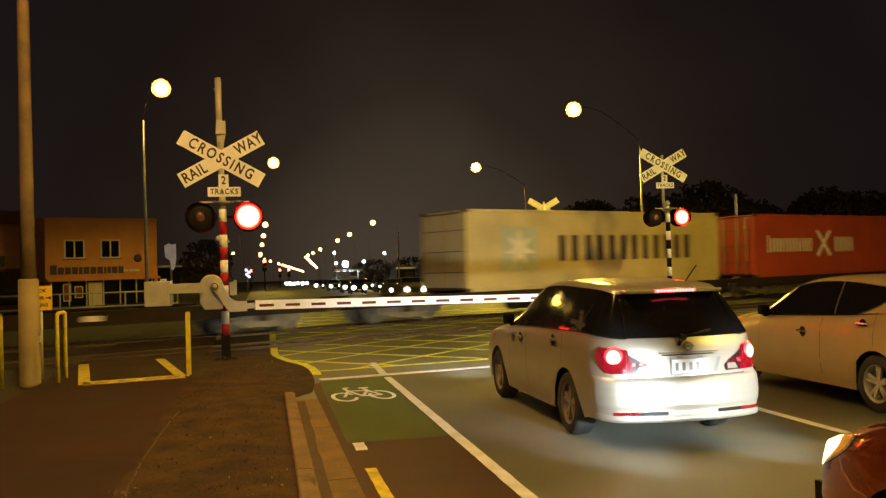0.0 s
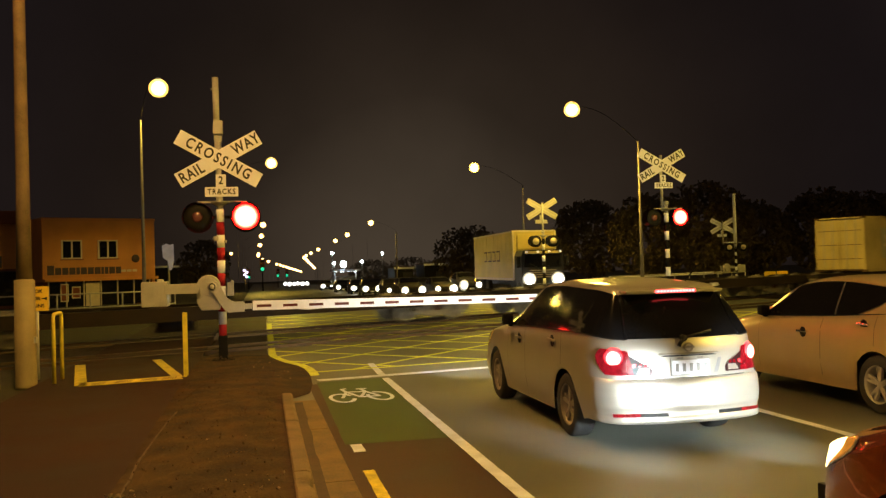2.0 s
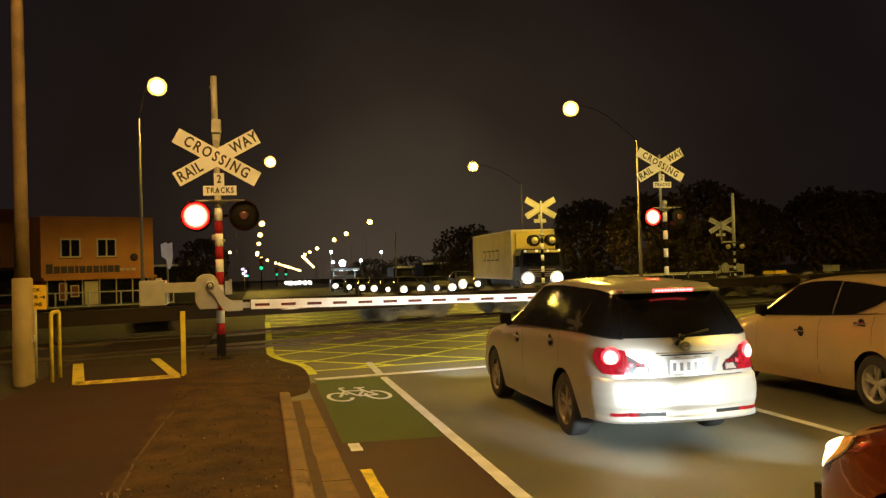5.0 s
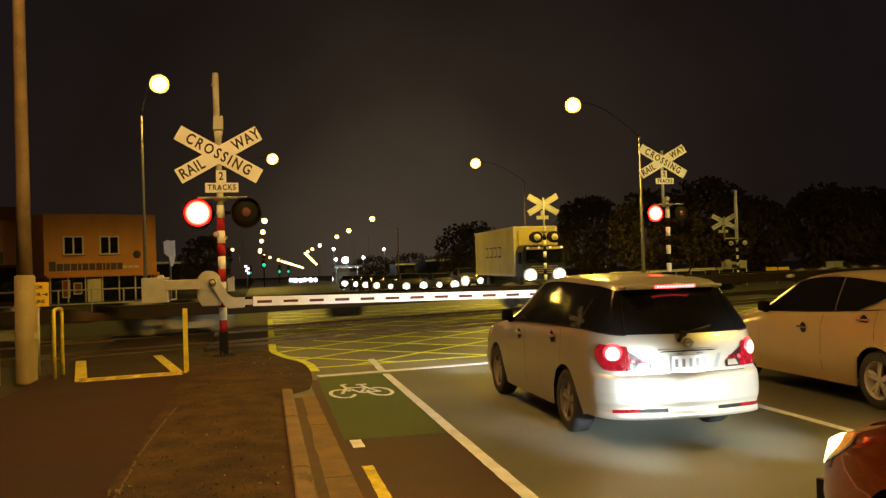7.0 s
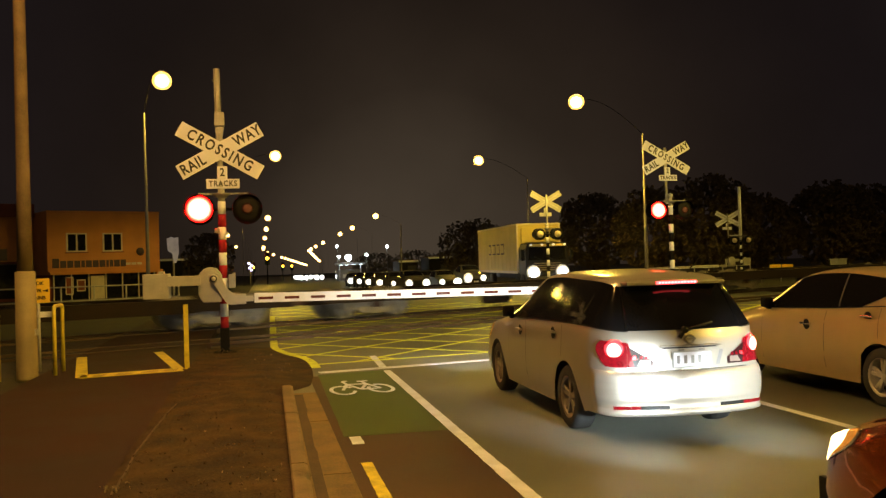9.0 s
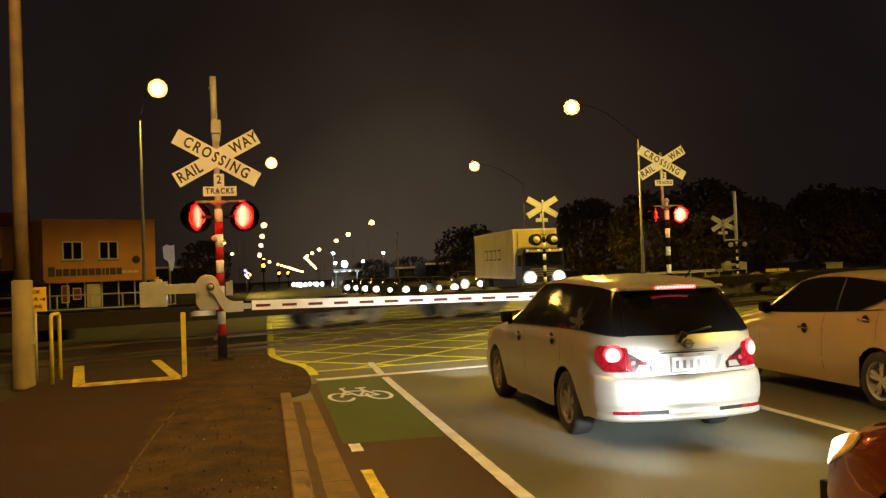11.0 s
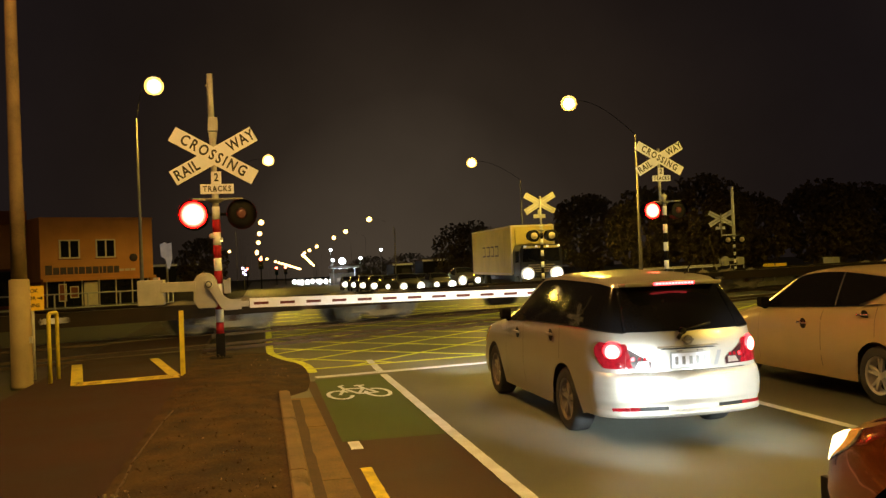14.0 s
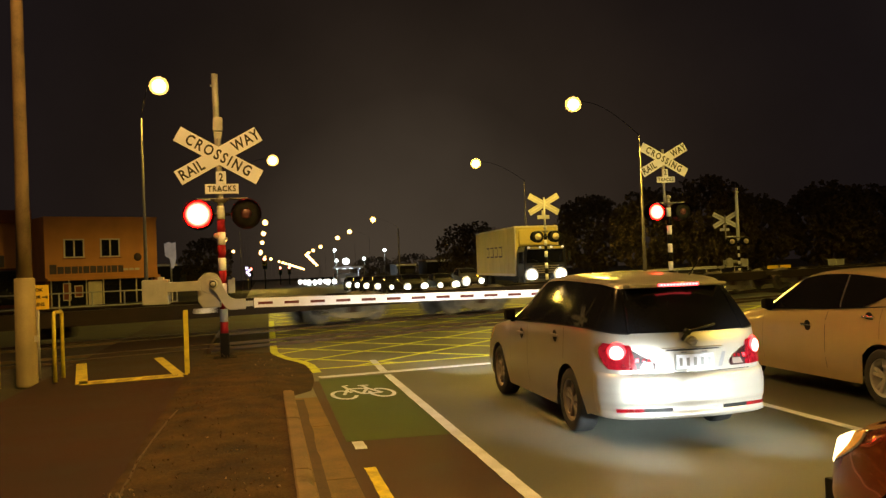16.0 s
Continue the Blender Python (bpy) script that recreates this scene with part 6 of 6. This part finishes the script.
rail_fence((-9.5, 34.5, 0), (-3.9, 36.2, 0), 5)
rail_fence((19.5, 45.5, rise(46)), (30.0, 49.2, rise(49)), 9)
rail_fence((-3.4, 33.5, 0), (-3.2, 37.5, 0), 3)


def traffic_signal(x, y, z):
    """A three-lamp traffic signal whose lenses turn between lit and dark faces."""
    t = thing("traffic_signal", pose(x, y, rise(y)) @ Matrix.Scale(1.5, 4), "distant traffic signal on a dark post", "traffic light", "distant traffic signals")
    part("post", tube((0, 0.1, 0), (0, 0.1, z + 0.6), 0.07, seg=10), M["post_black"], t)
    part("head", box((0, 0.06, z), (0.55, 0.16, 1.4), bev=0.04), M["black"], t)
    out = []
    for k, glow in enumerate(("red_glow", "amber_glow", "green_glow")):
        lens = part("lens", lathe([(0.005, -0.06), (0.12, -0.045), (0.20, -0.003)], 16, "Y"), M[glow], t, "glowing signal lens")
        part("lens_back", lathe([(0.20, 0.003), (0.12, 0.02), (0.005, 0.03)], 16, "Y"), M["black"], lens)
        lens.location = (0, -0.21, z + 0.44 - 0.44 * k)
        out.append(lens)
    return out


SIGNALS = [traffic_signal(x, y, z) for x, y, z in ((-1.2, 200, 2.25), (1.42, 150, 2.90), (5.8, 220, 2.4), (8.0, 220, 2.4))]


def fuel_canopy():
    t = thing("fuel_station", pose(17.6, 172, rise(172)) @ Matrix.Scale(0.62, 4), "brightly lit fuel station canopy in the distance", "fuel station")
    part("canopy", box((0, 0, 5.3), (9, 8, 0.7), bev=0.05), M["sign_white"], t)
    for x in (-3.4, 3.4):
        part("column", box((x, 0, 2.5), (0.35, 0.35, 5.0)), M["sign_white"], t)
    for x in (-3.2, -1.1, 1.1, 3.2):
        part("light_panel", box((x, -2.0, 4.93), (1.2, 1.2, 0.05)), M["shop_glow"], t, "glowing ceiling panel")
    part("kiosk", box((0, 6, 1.7), (8, 3, 3.4), bev=0.05), M["mid_paint"], t)
    part("kiosk_window", box((0.6, 4.48, 1.3), (5.0, 0.05, 1.1)), M["shop_lit"], t, "bright shop window")
    # An oversized disc stands for the glare of a bright white light.
    part("price_sign", lathe([(0.01, -0.16), (0.7, -0.14), (1.0, -0.05), (1.05, 0.05), (0.01, 0.1)], 24, "Y", (-0.9, -4.4, 7.2)), M["shop_glow"], t, "round glowing disc for a bright white station light")


fuel_canopy()


for x, z in ((14.96, 5.0), (24.8, 4.7), (20.7, 3.2), (15.3, 3.0)):
    t = thing("yard_lamp", pose(x, 170, rise(170)), "small white floodlight on a thin pole in the distance", "lamp", "white yard lamps")
    part("pole", tube((0, 0.1, 0), (0, 0.1, z - rise(170)), 0.06, seg=8), M["lamp_post"], t)
    part("lamp_head", lathe([(0.01, 0.30), (0.22, 0.22), (0.32, 0.0), (0.22, -0.22), (0.01, -0.30)], 14, c=(0, -0.1, z - rise(170))), M["shop_glow"], t, "glowing white lamp head")
solid("pole", tube((0, 0, 0), (0.1, 0, 6.3), 0.07, 0.05), M["lamp_post"], "thin pale steel pole beyond the tracks", "pole", m=pose(14.6, 90, rise(90)))


for x, y, w, h in ((31.3, 150, 4.0, 3.6), (25.6, 150, 3.2, 3.1), (-14.0, 150, 12.0, 4.5)):
    sh_ = thing("distant_shed", pose(x, y, rise(y)), "dark distant shed with a pale roof edge", "building", "distant sheds")
    part("wall", box((0, 4, h / 2), (w, 8, h), bev=0.05), M["night_paint"], sh_)
    part("roof", box((0, 4, h + 0.1), (w + 0.4, 8.4, 0.2), bev=0.03), M["rust"], sh_)
    part("roof_edge", box((0, -0.22, h + 0.05), (w + 0.4, 0.06, 0.35), bev=0.01), M["sign_white"], sh_)
    part("door", box((w * 0.2, -0.03, 1.2), (1.6, 0.06, 2.4), bev=0.02), M["dark_paint"], sh_)


def tree(x, y, h, spread, seed):
    """A tree with a tapered trunk, limbs and a ragged crown of small leaf clumps."""
    rnd = random.Random(seed)
    t = thing("tree", pose(x, y, rise(y)), "dark leafy tree beyond the tracks at night", "tree", "trees beyond the tracks")
    trunk = [tube((0, 0, 0), (0.1, 0, h * 0.45), 0.22, 0.14, 10)]
    cl = bmesh.new()
    for k in range(9):
        a, hh = rnd.uniform(0, 6.28), h * rnd.uniform(0.3, 0.5)
        e = Vector((math.cos(a) * spread * rnd.uniform(0.4, 0.8), math.sin(a) * spread * rnd.uniform(0.4, 0.8), h * rnd.uniform(0.55, 0.9)))
        trunk.append(tube((0.05, 0, hh), e, 0.09, 0.03, 7))
    for k in range(3600 if y < 100 else 1300):
        a, b, r = rnd.uniform(0, 6.28), rnd.uniform(-1, 1), rnd.uniform(0.35, 1) ** 0.5
        c = Vector((math.cos(a) * math.sqrt(1 - b * b) * r * spread, math.sin(a) * math.sqrt(1 - b * b) * r * spread, h * 0.54 + b * r * h * 0.46))
        if noise.noise(c * 0.6 + Vector((seed, 0, 0))) < -0.24:
            continue
        s = rnd.uniform(0.10, 0.27)
        q = Euler((rnd.uniform(0, 6), rnd.uniform(0, 6), rnd.uniform(0, 6))).to_matrix()
        for o in (((-1, -0.5, 0), (1, -0.4, 0.2), (0.8, 0.6, -0.1), (-0.7, 0.7, 0.2)), ((0, -0.6, -1), (0.2, -0.5, 1), (0, 0.7, 0.9), (-0.2, 0.5, -0.8))):
            cl.faces.new([cl.verts.new(c + q @ (Vector(p) * s)) for p in o])
    part("trunk", joined(*trunk), M["bark"], t)
    part("crown", cl, M["leaf"], t)
    return t


for k, (x, y, h, s) in enumerate(((36.5, 76, 8.8, 4.0), (40, 72, 9.5, 4.5), (47, 76, 8.0, 4.2), (54, 74, 9.0, 4.4), (61, 78, 9.0, 4.5), (36, 90, 9.5, 4.5), (26, 108, 7.8, 3.8), (30, 116, 8.5, 3.6), (-19.5, 98, 8, 4), (-6, 110, 7.0, 3.2), (24, 182, 5.5, 5.0), (33, 186, 6.0, 5.5), (42, 182, 6.5, 5.5), (51, 186, 7.0, 6.0))):
    tree(x, y, h, s, k + 3)
for k, (x, y, w, h) in enumerate(((37.2, 50.5, 0.9, 1.25),)):
    c = thing("signal_cabinet", pose(x, y, rise(y), 0, 0, 20), "grey equipment cabinet beside the far track", "cabinet", "trackside cabinets")
    part("body", box((0, 0, h / 2), (w, 0.6, h), bev=0.02), M["sign_grey"], c)
    part("door", box((0, -0.31, h / 2), (w - 0.12, 0.03, h - 0.15), bev=0.008), M["sign_grey"], c)
    part("roof", box((0, 0, h + 0.03), (w + 0.08, 0.68, 0.06), bev=0.01), M["sign_grey"], c)
far_notice = thing("notice_sign", pose(33.0, 50.5, rise(50)), "yellow warning sign beyond the tracks", "sign")
part("post", tube((0, 0.05, -0.05), (0, 0.05, 1.0), 0.03), M["galv"], far_notice)
for x in (-0.42, 0.46):
    part("board", box((x, 0, 0.77), (0.80, 0.02, 0.56), bev=0.004), M["sign_yellow"], far_notice)


# ---- what moves ----
def along(s, y=0.0, z=0.0):
    p = TRACK @ Vector((s, y, z))
    return pose(p.x, p.y, p.z, 0, 0, 22.9)


def motions():
    """The train rolls by and slows a little, the lamps flash by turns, the far signals change, cars drive up."""
    marks = ((0.0, 0), (1.5, 1), (3.0, 2), (4.53, 3), (6.08, 4), (7.57, 5), (9.11, 6), (10.75, 7), (12.41, 8), (14.08, 9), (16.0, 10.16))
    for ob, s, z in TRAIN:
        walk(ob, [(t, along(s + PITCH * n, 0, z)) for t, n in marks])
    rows = []
    for f in range(0, 481):
        t = f / 30
        n = np.interp(t, [a for a, _ in marks], [b for _, b in marks])
        rows.append((t, pose(0, 0, 0, 0, math.degrees(PITCH * n / 0.45), 0)))
    walk(WHEELSETS[0], rows)
    act, slot = WHEELSETS[0].animation_data.action, WHEELSETS[0].animation_data.action_slot
    for w in WHEELSETS[1:]:
        w.rotation_mode = "QUATERNION"
        d = w.animation_data or w.animation_data_create()
        d.action, d.action_slot = act, slot
    period, on = 0.648, 0.30

    def flash(lens, events, at, lit_at_start):
        """Half turns of a lens; each event is the time at which the half turn begins."""
        ang = 0.0 if lit_at_start else 180.0
        rows = [(0.0, pose(*at, 0, 0, ang))]
        for t in events:
            if 0.05 < t < 15.8:
                for k, a in enumerate((0, 20, 100, 180)):
                    rows.append((t + k / 30, pose(*at, 0, 0, ang + a)))
                ang += 180.0
        rows.append((16.0, pose(*at, 0, 0, ang)))
        walk(lens, rows)
    # the lamps take turns; each start of a half turn leads or trails the change a little
    right_on = {k: 0.6 + period * k for k in range(-1, 25)}
    left_on = {k: t + on for k, t in right_on.items()}
    early = {4: 0.10, 11: 0.12, 21: 0.11}
    for lens, side_ in FLIP:
        if side_ == "right":
            events = [t - (0.10 if k == 23 else 0.04) for k, t in right_on.items()] + [t - (early[k] if k in (4, 21) else 0.02 if k != 11 else -0.02) for k, t in left_on.items()]
        else:
            events = [t - early.get(k, 0.05) for k, t in left_on.items()] + [t - 0.02 for k, t in right_on.items()]
        flash(lens, sorted(events), tuple(lens.location), side_ == "right")
    for red, amber, green in SIGNALS:
        flash(green, [0.2, 7.2], tuple(green.location), False)
        flash(amber, [7.2, 11.0], tuple(amber.location), False)
        flash(red, [0.2, 11.0], tuple(red.location), True)
    for ob, x, y0, y1, t0, t1 in COMING:
        rows = [(0.0, pose(x, y0, rise(y0), 0, 0, 180))]
        for k in range(1, 5):
            u = k / 4
            y = y0 + (y1 - y0) * (u if t1 == 16 else 1 - (1 - u) ** 2)
            rows.append((t0 + (t1 - t0) * u, pose(x, y, rise(y), 0, 0, 180)))
        if t1 < 16:
            rows.append((16.0, rows[-1][1]))
        walk(ob, rows)


motions()
